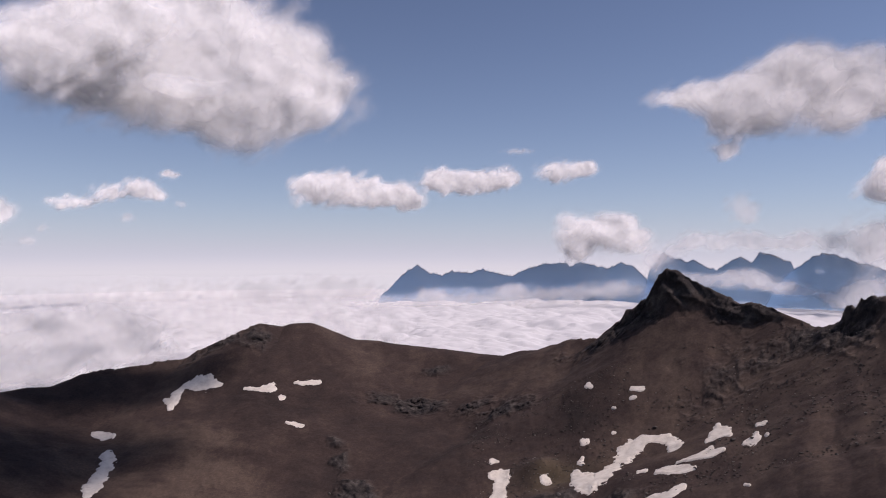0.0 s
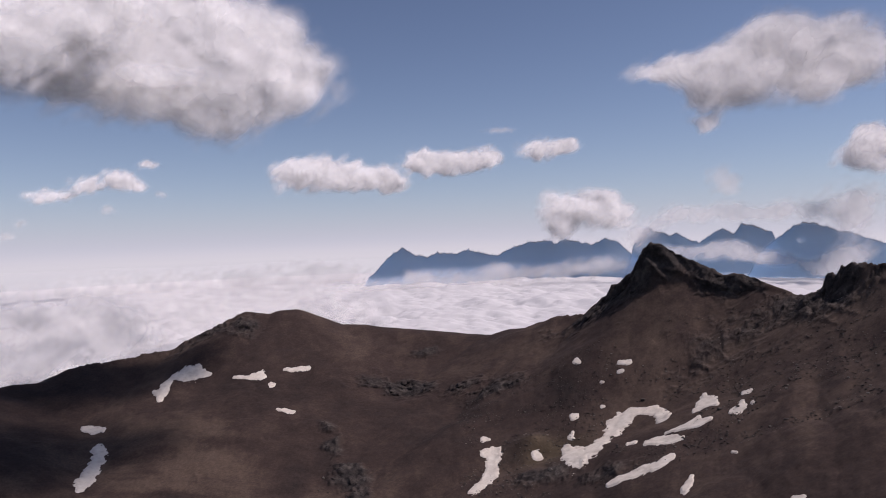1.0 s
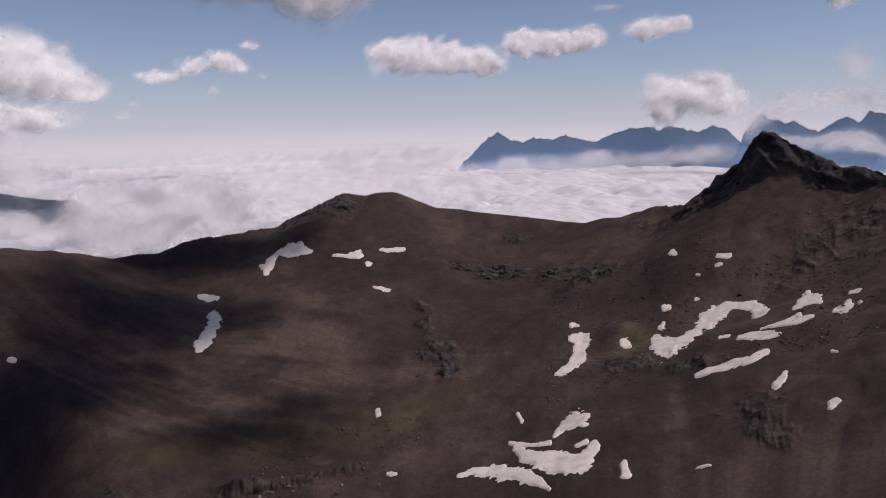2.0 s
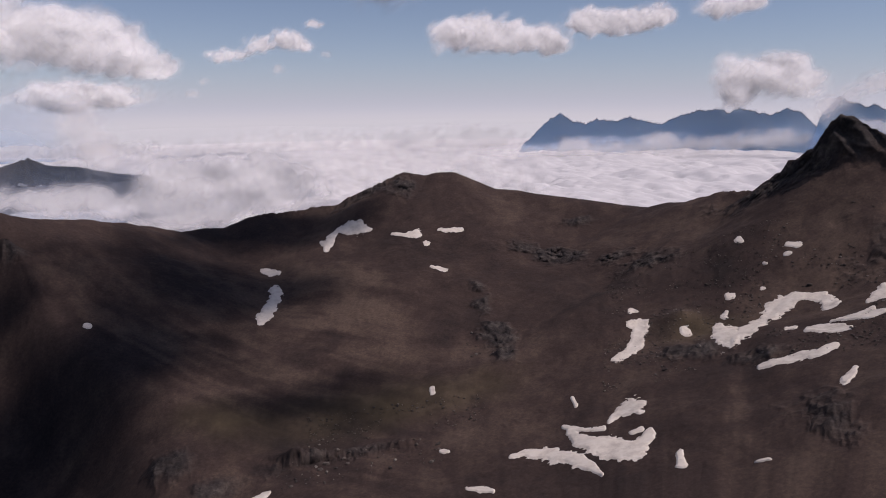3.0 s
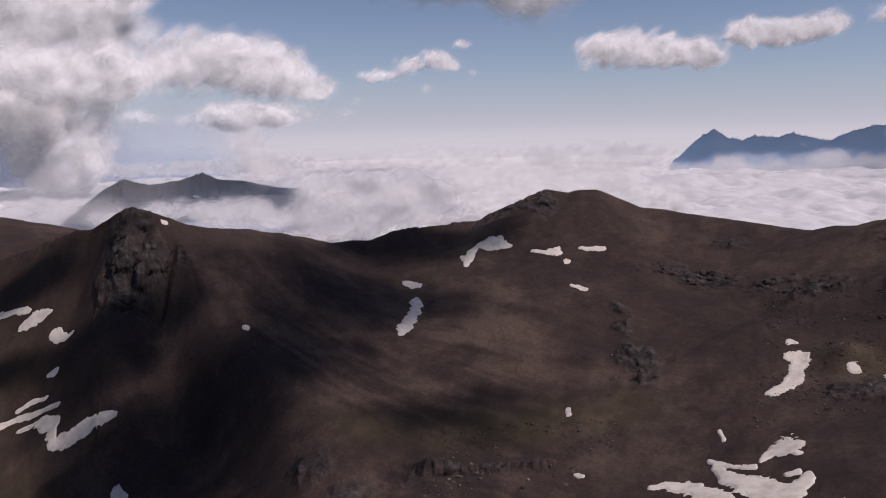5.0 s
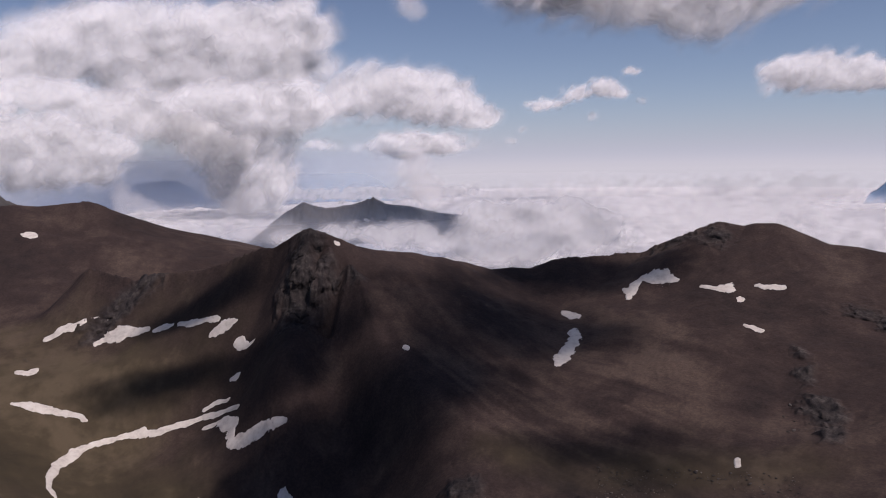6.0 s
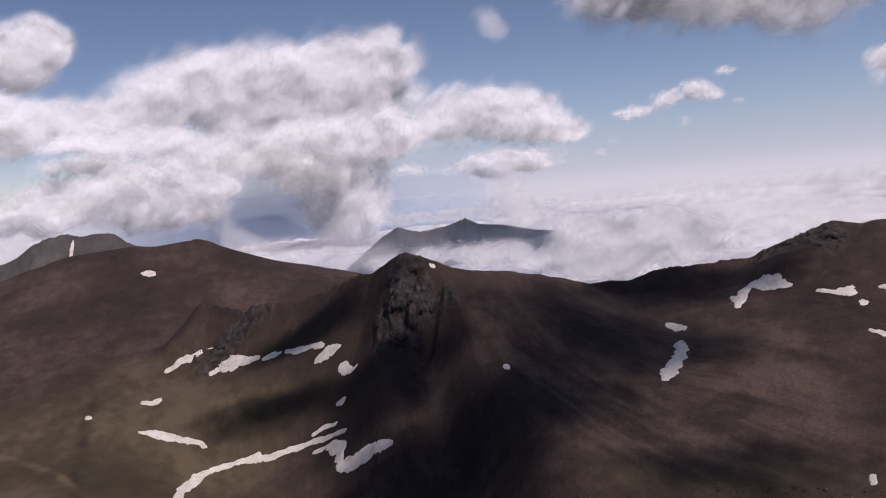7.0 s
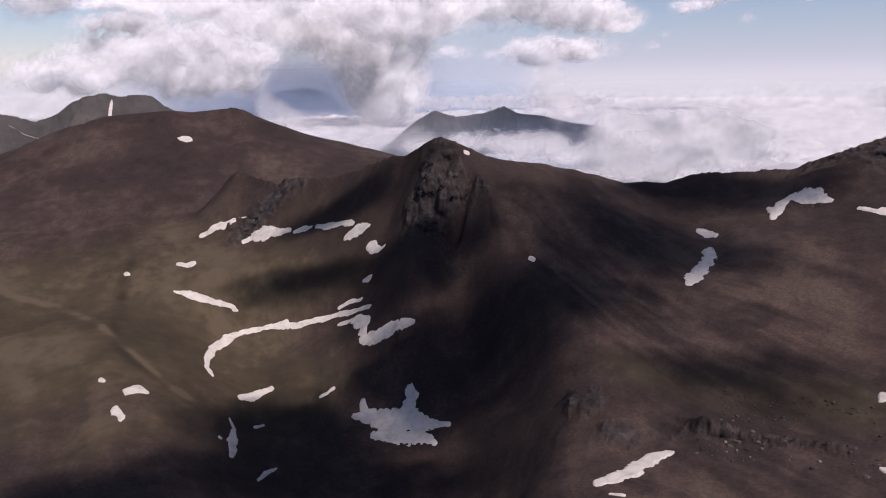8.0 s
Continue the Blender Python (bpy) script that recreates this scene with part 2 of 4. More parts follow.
def line_heights(line, x, y, floor, wide, gully):
    """Slopes that fall from each stretch of a crest line and flatten out towards the floor; and the distance to the line."""
    pts = []
    for bearing, dist, up, s, r in line:
        p = polar(bearing, dist)
        pts.append((p.x, p.y, EYE + dist * math.tan(radians(up)) if dist > 1 else 0.0, s, r))
    best, near = np.full(x.shape, -1e9), np.full(x.shape, 1e9)
    for a, b in zip(pts, pts[1:]):
        dx, dy = b[0] - a[0], b[1] - a[1]
        t = np.clip(((x - a[0]) * dx + (y - a[1]) * dy) / (dx * dx + dy * dy), 0, 1)
        soft = a[4] + t * (b[4] - a[4])
        d = np.sqrt((x - a[0] - t * dx) ** 2 + (y - a[1] - t * dy) ** 2 + soft * soft) - soft
        drop = np.maximum(a[2] + t * (b[2] - a[2]) - floor, 5.0)
        steep = a[3] + t * (b[3] - a[3])
        bent = np.maximum(d * (1 + 0.12 * wide) + 9 / np.maximum(1, 1.3 * steep) * (gully - 0.2) * smoothstep(5, 90, d), 0)
        best = np.maximum(best, floor + drop * np.exp(-bent * steep / drop))
        near = np.minimum(near, d)
    return best, near


def beside(line, x, y):
    """How far a place lies to the right of a line, walking along it."""
    best, side = np.full(x.shape, 1e18), np.zeros_like(x)
    pts = [polar(p[0], p[1]) for p in line]
    for a, b in zip(pts, pts[1:]):
        dx, dy = b.x - a.x, b.y - a.y
        t = np.clip(((x - a.x) * dx + (y - a.y) * dy) / (dx * dx + dy * dy), 0, 1)
        d = (x - a.x - t * dx) ** 2 + (y - a.y - t * dy) ** 2
        hit = d < best
        best, side = np.where(hit, d, best), np.where(hit, dy * (x - a.x) - dx * (y - a.y), side)
    return np.sqrt(best) * np.sign(side)


def region(x, y, bearing, dist, across, deep, turn=0.0):
    """A soft patch of the plan, 1 in its middle."""
    p = polar(bearing, dist)
    a = radians(-bearing + turn)
    u = (x - p.x) * math.cos(a) + (y - p.y) * math.sin(a)
    v = -(x - p.x) * math.sin(a) + (y - p.y) * math.cos(a)
    return np.exp(-(u / across) ** 2 - (v / deep) ** 2)


RIM_AT = [-180, -130, -100, -79, -64, -55, -50, -47, -40, -32, -20, -10, 0, 10, 18, 30, 40, 60, 100, 180]
RIM_DIST = [900, 1300, 1500, 1500, 1500, 1650, 1500, 860, 930, 1000, 1045, 1060, 1020, 920, 845, 745, 640, 420, 200, 900]


def relief(x, y):
    """Height of the ground, and where it is bare rock or turf."""
    r, b = np.hypot(x, y), np.degrees(np.arctan2(x, y))
    rim = np.interp(b, RIM_AT, RIM_DIST)
    floor = FLOOR - 330 * smoothstep(0, 420, r - rim) - 85 * region(x, y, -54, 650, 125, 120)
    floor = floor + 22 * region(x, y, 14, 600, 90, 60)
    wide = fbm(x / 210, y / 210, 5, 4)
    gully = 0.6 * fbm(np.radians(b) * 800 / 75 + 0.8 * wide, r / 260 + 0.7 * wide, 11, 4, 0.45, True) + 0.4 * fbm(x / 70, y / 70, 17, 4, 0.5, True)
    hs, near = [], np.full(x.shape, 1e9)
    for line in LINES:
        h, d = line_heights(line, x, y, floor, wide, gully)
        hs.append(h)
        near = np.minimum(near, d)
    top = np.max(hs, axis=0)
    h = top + 4.0 * np.log(np.sum([np.exp((q - top) / 4.0) for q in hs], axis=0))
    h = top + (h - top) * smoothstep(0, 40, near)
    # the deep bowl on the shaded side of the spur
    h = h + 9 * region(x, y, 7.9, 640, 20, 16) - 75 * smoothstep(-4, 70, beside(SPUR, x, y)) * smoothstep(895, 770, r) * smoothstep(-77, -61, b) * smoothstep(330, 450, r) * (1 - smoothstep(640, 520, r) * smoothstep(-48, -34, b)) * (1 - 0.95 * np.maximum(region(x, y, -47.6, 825, 48, 36), region(x, y, -49.8, 745, 48, 80)))
    for line in GULLIES:
        h = h - 15 * np.exp(-(beside(line, x, y) / 7) ** 2)
    away = smoothstep(0, 30, near)
    # crags: broken ground with steps
    rock = np.zeros_like(x)
    for bearing, dist, across, deep, turn, amount in CRAGS:
        rock = np.maximum(rock, amount * region(x, y, bearing, dist, across, deep, turn))
    rough = fbm(x / 16, y / 16, 31, 5, 0.6, True)
    broken = smoothstep(0.3, 0.95, rock + 0.28 * rough + 0.35 * fbm(x / 38, y / 38, 33, 4, 0.6))
    cliff = np.maximum(0.6 * region(x, y, 18.5, 832, 75, 24, -8), 0.8 * np.maximum(region(x, y, -48.6, 800, 38, 70, 10), region(x, y, 30.5, 740, 40, 40)))
    block = fbm(x / 34, y / 34, 37, 4, 0.55, True)
    h = h + smoothstep(0.15, 0.8, cliff) * (9.5 * np.round(block * 2.4) / 2.4 + 3 * block) * (0.55 + 0.45 * away)
    h = h + broken * (4.2 * rough * (0.5 + 0.5 * away) + 1.2 * fbm(x / 5, y / 5, 47, 3))
    far = smoothstep(30, 200, r)
    teeth = smoothstep(9, 2, near) * np.maximum(smoothstep(-29, -26, b) * smoothstep(-13, -15.5, b), np.maximum(smoothstep(9.5, 12, b) * smoothstep(19, 17.5, b), np.maximum(smoothstep(28, 29.5, b), smoothstep(-50, -52, b) * smoothstep(-66, -63, b))))
    h = h + 3.4 * far * teeth * np.clip(fbm(x / 7, y / 7, 53, 4, 0.6, True), -0.4, 1)
    h = h + far * ((0.4 + 0.6 * away) * (1.0 * fbm(x / 30, y / 30, 61, 4, 0.55)) + 0.45 * fbm(x / 6, y / 6, 71, 3, 0.6))
    h = h + far * away * 5.0 * fbm(x / 95, y / 95, 83, 3)
    grass = 0.85 * smoothstep(0.2, 0.8, region(x, y, -74, 800, 260, 260) + 0.72 * region(x, y, -20, 545, 170, 55) + 0.5 * region(x, y, 8, 620, 60, 40) + 0.3 * fbm(x / 60, y / 60, 91, 4))
    streak = fbm(np.radians(b) * 800 / 22 + 1.2 * wide, r / 120, 103, 4, 0.55)
    tone = 0.5 + 0.4 * fbm(x / 120, y / 120, 107, 5, 0.6) + 0.16 * streak + 0.22 * fbm(x / 14, y / 14, 113, 4, 0.65) + 0.15 * gully
    # pale runs of gravel down the slope beside the spur
    gravel = fbm((0.25 * x + 0.97 * y) / 16 + 0.9 * wide, (0.97 * x - 0.25 * y) / 130, 131, 4, 0.55)
    tone = tone + 0.5 * gravel * smoothstep(-47, -38, b) * smoothstep(-8, -20, b) * smoothstep(880, 700, r) * smoothstep(0, -25, beside(SPUR, x, y))
    for line, wide in ((TRACK, 5.0), (STREAM, 7.0)):
        tone = tone + (0.7 if line is TRACK else -0.5) * np.exp(-(beside(line, x, y) / wide) ** 2) * (0.6 + 0.6 * fbm(x / 20, y / 20, 119, 2))
    return h, broken, grass, tone


# a pale path and a dark stream bed in the valley: bearing, distance
TRACK = [(-82.79, 973.3), (-80.98, 898.0), (-78.26, 862.3), (-75.81, 784.2), (-74.31, 724.5), (-71.68, 655.3), (-70.15, 631.5)]
STREAM = [(-72.67, 954.8), (-73.73, 866.9), (-74.76, 756.1), (-74.07, 691.9), (-71.31, 647.1)]
# broken rock: bearing, distance, across, along, turn, amount
CRAGS = [(-48.8, 816, 36, 36, 0, 0.95), (-46.4, 820, 28, 24, 0, 0.85), (-47.4, 850, 22, 20, 0, 0.8), (-44.2, 812, 16, 14, 0, 0.8), (-60, 1000, 110, 26, 25, 0.9), (17.5, 842, 95, 24, -8, 1.2), (24, 812, 60, 20, -12, 1.0),
         (31, 735, 60, 50, 0, 1.1), (-9.0, 765, 12, 22, 8, 0.8), (-8.3, 722, 12, 26, 8, 1.0), (-7.1, 665, 15, 36, 10, 1.25), (-6.3, 610, 14, 24, 8, 1.0)]
# outcrops on the open slopes
CRAGS += [(-2.1, 850, 32, 26, 0, 1.15), (-5.0, 870, 26, 18, 0, 0.7), (5.1, 780, 36, 22, 0, 0.95), (2.5, 815, 26, 18, 0, 0.75), (-0.6, 948, 24, 12, 0, 0.85), (9.4, 572, 26, 18, 0, 0.9), (14, 540, 24, 14, 0, 0.6),
          (19.3, 430, 18, 40, 8, 0.72), (-17.5, 1034, 62, 26, 0, 0.85), (-15.0, 1010, 34, 30, 0, 0.8), (26, 715, 110, 60, 0, 0.5), (-35.2, 505, 18, 24, 0, 0.85), (-32, 468, 24, 16, 0, 0.8), (-21, 1040, 60, 8, 0, 0.7), (-22, 478, 62, 14, 4, 0.6)]
# ---- end of relief ----


def ground_height(x, y):
    return relief(np.atleast_1d(np.float64(x)), np.atleast_1d(np.float64(y)))[0]


def grid_mesh(name, verts, rows, cols, keep=None, close=False):
    """A sheet of rows x cols vertices."""
    i = np.arange(rows * cols).reshape(rows, cols)
    a, b, c, d = i[:-1, :-1], i[:-1, 1:], i[1:, 1:], i[1:, :-1]
    if close:
        n = np.roll(i, -1, axis=1)
        a, b, c, d = i[:-1], n[:-1], n[1:], i[1:]
    quads = np.stack([a, b, c, d], -1).reshape(-1, 4)
    if keep is not None:
        quads = quads[keep.ravel()[quads].any(axis=1)]
    return quads_mesh(name, verts, quads)


def quads_mesh(name, verts, quads):
    used = np.zeros(len(verts), bool)
    used[quads.ravel()] = True
    index = np.cumsum(used) - 1
    verts, quads = verts[used], index[quads]
    mesh = bpy.data.meshes.new(name)
    mesh.vertices.add(len(verts))
    mesh.vertices.foreach_set("co", np.ascontiguousarray(verts, np.float32).ravel())
    mesh.loops.add(quads.size)
    mesh.loops.foreach_set("vertex_index", quads.ravel().astype(np.int32))
    mesh.polygons.add(len(quads))
    mesh.polygons.foreach_set("loop_start", np.arange(0, quads.size, 4, dtype=np.int32))
    mesh.update(calc_edges=True)
    mesh.shade_smooth()
    return mesh, used


def layer(mesh, name, values):
    mesh.attributes.new(name, "FLOAT", "POINT").data.foreach_set("value", np.ascontiguousarray(values, np.float32))


def build_ground():
    bearings = np.radians(np.concatenate([np.arange(-86, 36, 0.1), np.arange(36, 274, 2.0)]))
    rings = np.concatenate([np.geomspace(0.02, 380, 70), np.arange(382, 700, 2.2), np.arange(700, 775, 2.4), np.arange(775, 880, 1.15), np.arange(880, 1120, 2.6), np.arange(1120, 1700, 6.0), np.geomspace(1700, 4900, 24)])
    rr, bb = np.meshgrid(rings, bearings, indexing="ij")
    r = rr.ravel()
    x, y = (rr * np.sin(bb)).ravel() + 0.2, (rr * np.cos(bb)).ravel() + 0.13
    z, rock, grass, tone = relief(x, y)
    # ledges and broken blocks on the steep faces
    steep = np.abs(np.gradient(z.reshape(rr.shape), rings, axis=0)).ravel()
    face = np.clip(rock * 1.3, 0, 1) * smoothstep(0.5, 1.1, steep) * smoothstep(300, 500, r)
    ledge = fbm(z / 15 + (x - y) / 70, (x + y) / 45, 201, 4, 0.6, True)
    lumps = fbm((x + 0.6 * z) / 22, (y - 0.8 * z) / 22, 207, 5, 0.62, True)
    out = face * (4.5 * np.round(ledge * 2.2) / 2.2 + 1.5 * ledge + 6.5 * lumps)
    x, y = x - out * x / np.maximum(r, 1), y - out * y / np.maximum(r, 1)
    mesh, used = grid_mesh("ground", np.stack([x, y, z], -1), len(rings), len(bearings), close=True)
    layer(mesh, "rock", rock[used]), layer(mesh, "grass", grass[used]), layer(mesh, "tone", np.clip(tone[used], 0, 1))
    mesh.materials.append(GROUND)
    return tagged(new("ground", mesh), "brown scree slopes and crags of a high mountain cirque", "mountain", kind="structure")


build_ground()


# ---- snow ----
def snow_patch(x, y, turn, strokes, label="dirty white summer snow patch lying on brown scree"):
    """Snow round strokes of (across, along, half width, half length) in metres, in a frame turned at (x, y)."""
    a = radians(turn)
    dots = [p for s in strokes for p in s]
    lo = [min(p[k] - 1.7 * p[k + 2] - 0.6 for p in dots) for k in (0, 1)]
    hi = [max(p[k] + 1.7 * p[k + 2] + 0.6 for p in dots) for k in (0, 1)]
    cell = max(0.3, max(hi[0] - lo[0], hi[1] - lo[1]) / 190)
    u, v = np.meshgrid(np.arange(lo[0], hi[0], cell), np.arange(lo[1], hi[1], cell), indexing="ij")
    field = np.full(u.shape, -9.0)
    for stroke in strokes:
        for p, q in zip(stroke, stroke[1:] or stroke):
            ru, rv = (p[2] + q[2]) / 2, (p[3] + q[3]) / 2
            du, dv = (q[0] - p[0]) / ru, (q[1] - p[1]) / rv
            t = np.clip(((u - p[0]) / ru * du + (v - p[1]) / rv * dv) / max(du * du + dv * dv, 1e-6), 0, 1)
            d = np.hypot((u - p[0] - t * (q[0] - p[0])) / (p[2] + t * (q[2] - p[2])), (v - p[1] - t * (q[1] - p[1])) / (p[3] + t * (q[3] - p[3])))
            field = np.maximum(field, 1 - d)
    px, py = x + u * math.cos(a) - v * math.sin(a), y + u * math.sin(a) + v * math.cos(a)
    field = field - 0.08 + 0.6 * fbm(px / 9, py / 9, 7, 4, 0.55) + 0.22 * fbm(px / 2.6, py / 2.6, 9, 3, 0.6)
    z = relief(px.ravel(), py.ravel())[0].reshape(px.shape)
    for axis in (0, 1):
        pad = [(4, 4) if axis == k else (0, 0) for k in (0, 1)]
        wide = np.pad(z, pad, mode="edge")
        z = sum(np.take(wide, range(k, k + z.shape[axis]), axis=axis) for k in range(9)) / 9
    z = z + np.clip(field * 2.0, -1.0, 0.5) + 0.25
    keep = field > -0.35
    mesh, used = grid_mesh("snow_patch", np.stack([px, py, z], -1).reshape(-1, 3), *u.shape, keep=keep)
    mesh.materials.append(SNOW)
    return tagged(new("snow_patch", mesh), label, "snow patch", "snow patches on the scree")


snow_patch(-898.8, 410.3, 65.5, [[(-33.6, -3.5, 2.8, 3.9), (-20.5, -4.2, 2.8, 3.1), (-17.0, 0.9, 4.7, 5.4), (0.0, 0.0, 3.7, 3.5), (24.8, -1.3, 2.8, 3.7), (37.9, -8.8, 1.9, 2.2)], [(-10.1, -1.0, 3.7, 4.4), (12.6, -6.1, 1.9, 2.1)]])
snow_patch(-839.8, 435.5, 62.6, [[(-26.8, 5.6, 2.7, 3.9), (-15.4, 9.9, 6.2, 6.1), (0.0, 0.0, 7.1, 11.7), (18.5, -11.2, 4.5, 4.7), (33.4, -18.6, 2.7, 2.7)]])
snow_patch(-789.9, 467.7, 59.4, [[(-11.4, 2.9, 1.7, 2.0), (0.0, 0.0, 3.5, 3.6), (11.2, -7.1, 1.7, 2.0)]])
snow_patch(-731.5, 487.4, 56.3, [[(-29.6, 23.5, 2.5, 3.3), (-14.7, 9.9, 3.3, 3.0), (0.0, 0.0, 3.3, 2.3), (17.2, -11.2, 2.5, 1.6)]])
snow_patch(-706.9, 491.5, 55.2, [[(-9.7, -0.1, 4.1, 2.6), (0.0, 0.0, 7.3, 4.5), (12.3, -4.1, 5.7, 3.5), (20.3, -7.2, 1.6, 1.0)]])
snow_patch(-671.2, 495.0, 53.6, [[(-5.6, 5.0, 4.8, 2.9), (0.0, 0.0, 6.3, 3.8), (6.8, -7.0, 3.2, 1.9), (13.9, -10.1, 1.6, 1.0)]])
snow_patch(-849.6, 330.4, 68.8, [[(-10.6, 5.2, 1.7, 3.3), (0.0, 0.0, 3.4, 6.8), (9.2, 4.4, 2.6, 5.3)]])
snow_patch(-865.0, 260.8, 73.2, [[(0.0, 0.0, 2.6, 5.6), (2.4, -2.4, 1.7, 4.2)]])
snow_patch(-1251.9, 512.4, 67.7, [[(-8.7, -0.1, 3.8, 6.3), (0.0, 0.0, 5.1, 8.3), (8.6, -2.0, 3.8, 8.1)]])
snow_patch(-659.9, 471.4, 54.5, [[(0.0, 0.0, 3.0, 1.9), (4.9, -2.0, 3.8, 2.3)]])
snow_patch(-780.3, 319.0, 67.8, [[(-32.1, 13.4, 2.4, 2.9), (-18.5, 7.8, 5.6, 6.2), (0.0, 0.0, 5.6, 4.7), (15.5, -5.2, 4.8, 3.7), (29.8, -10.5, 4.0, 3.1), (34.2, -15.7, 3.2, 2.5)]])
snow_patch(-708.5, 382.1, 61.7, [[(-75.0, -110.0, 1.5, 3.4), (-81.4, -93.6, 2.3, 4.0), (-83.3, -72.7, 3.0, 6.0), (-76.4, -36.7, 4.5, 4.1), (-63.5, -15.5, 6.1, 5.0), (-45.9, -5.3, 3.8, 2.8), (-19.8, -0.2, 3.8, 2.6), (0.0, 0.0, 6.1, 3.7), (16.3, -7.2, 5.3, 3.3), (40.0, -11.0, 3.8, 2.5), (67.0, -15.9, 4.5, 2.7), (92.4, -32.6, 3.8, 2.3), (99.8, -52.7, 2.3, 1.4)], [(68.0, -8.9, 3.0, 1.9), (81.8, -10.3, 3.0, 1.9), (93.4, -17.6, 2.3, 1.4)]])
snow_patch(-602.1, 426.7, 54.7, [[(-29.8, 39.4, 2.8, 2.0), (-12.7, 31.9, 5.6, 3.6), (0.0, 0.0, 6.2, 5.3), (-4.0, -17.0, 4.8, 5.7), (5.3, -28.0, 5.6, 8.6), (20.7, -38.3, 4.2, 5.5), (35.7, -47.9, 4.2, 4.7), (50.4, -53.9, 2.0, 2.1)]])
snow_patch(-617.8, 300.5, 64.1, [[(-19.6, -16.3, 2.6, 4.9), (-11.7, -12.1, 4.5, 7.8), (0.0, 0.0, 2.6, 5.4), (11.9, 5.9, 2.0, 3.7)]])
snow_patch(-568.1, 351.4, 58.3, [[(-8.9, -4.1, 1.2, 1.8), (0.0, 0.0, 1.9, 2.7), (6.1, 4.0, 1.2, 1.9)]])
snow_patch(-533.4, 227.9, 66.9, [[(0.0, 43.0, 1.1, 2.3), (2.9, 28.0, 1.7, 3.3), (0.0, 0.0, 3.8, 7.4), (-2.2, -21.0, 1.7, 3.0)], [(-9.7, -0.1, 1.7, 2.9)]])
snow_patch(-565.7, 265.7, 64.8, [[(0.0, 0.0, 1.8, 2.9), (8.1, 7.0, 1.2, 1.8)]])
snow_patch(-479.1, 362.9, 52.9, [[(-27.3, 35.4, 3.4, 5.2), (-24.6, 24.5, 3.4, 4.4)], [(-35.9, 24.0, 2.3, 2.9), (-19.0, 16.7, 6.8, 8.9), (0.0, 0.0, 12.5, 16.2), (16.4, -1.2, 11.4, 14.4), (31.9, -12.9, 8.0, 10.4), (53.0, -18.4, 2.8, 3.3)], [(21.2, 28.6, 4.5, 6.8), (23.5, 22.5, 5.1, 6.8), (16.1, 11.8, 5.6, 6.7)], [(-16.5, -8.2, 4.5, 5.6), (4.7, -20.0, 6.8, 8.6), (25.8, -24.6, 6.8, 9.0), (39.3, -39.4, 2.8, 3.7)]])
snow_patch(-491.9, 236.9, 64.3, [[(-7.4, -15.0, 1.0, 2.1), (0.0, 0.0, 2.0, 3.2), (9.0, 13.9, 1.0, 1.8)]])
snow_patch(-625.3, 154.1, 76.2, [[(0.0, 0.0, 2.4, 4.0), (1.7, -2.0, 1.8, 2.9)]])
snow_patch(-599.5, 176.8, 73.6, [[(-10.3, -6.1, 2.4, 5.1), (0.0, 0.0, 3.5, 7.5), (5.6, -4.0, 1.8, 3.8)]])
snow_patch(-572.2, 147.9, 75.5, [[(0.0, 0.0, 3.4, 6.3), (3.0, -13.0, 2.8, 5.5)]])
snow_patch(-462.0, 547.4, 40.2, [[(0.0, 0.0, 2.7, 4.2), (2.4, -2.2, 2.7, 4.4)]])
snow_patch(-215.9, 363.7, 30.7, [[(-22.2, -22.6, 2.0, 4.8), (-12.1, -13.2, 3.6, 8.3), (0.0, 0.0, 4.4, 10.6), (10.7, 16.9, 4.0, 7.8), (20.9, 21.5, 3.2, 6.0), (25.2, 22.3, 1.2, 2.4)]])
snow_patch(-207.2, 324.5, 32.6, [[(0.0, 0.0, 1.5, 0.9), (6.7, -0.1, 1.5, 1.3)]])
snow_patch(-607.2, 593.4, 45.7, [[(0.0, 0.0, 1.6, 3.2), (4.1, 2.0, 1.6, 3.2)]])
snow_patch(-331.2, 884.0, 20.5, [[(4.0, 3.0, 4.4, 8.9), (18.1, 1.8, 8.9, 15.7), (35.1, -4.6, 7.1, 11.6), (44.2, -11.0, 2.7, 3.8)], [(0.0, 0.0, 2.7, 5.2), (-9.8, -18.1, 6.2, 10.2), (-13.8, -30.1, 5.3, 9.2), (-21.4, -21.3, 3.5, 5.6)], [(-13.8, -30.1, 3.5, 6.1), (-14.7, -41.1, 3.5, 6.1)]])
snow_patch(-383.1, 784.0, 26.0, [[(-10.8, 9.9, 4.1, 9.7), (0.0, 0.0, 4.9, 11.2), (8.5, -7.4, 2.5, 6.3)]])
snow_patch(-338.0, 680.7, 26.4, [[(7.0, 51.0, 5.7, 12.7), (11.3, 39.9, 5.7, 11.5), (3.9, 19.0, 6.5, 13.8), (0.0, 0.0, 7.9, 15.0), (-5.6, -20.0, 7.2, 14.0), (-8.8, -30.1, 4.3, 8.9)]])
snow_patch(-229.7, 866.1, 14.9, [[(-17.3, 10.8, 2.5, 4.4), (0.0, 0.0, 3.4, 5.7), (14.9, -1.1, 5.9, 11.8)]])
snow_patch(-198.5, 849.1, 13.2, [[(0.0, 0.0, 4.1, 8.3), (2.9, 1.0, 3.3, 6.3)]])
snow_patch(-173.3, 887.2, 11.1, [[(-14.9, 2.9, 2.6, 4.1), (0.0, 0.0, 3.4, 6.0), (14.8, -0.1, 2.6, 4.1)]])
snow_patch(-167.8, 786.3, 12.1, [[(-8.8, 6.0, 2.3, 4.0), (0.0, 0.0, 3.0, 7.0), (8.7, -4.1, 2.3, 5.2)]])
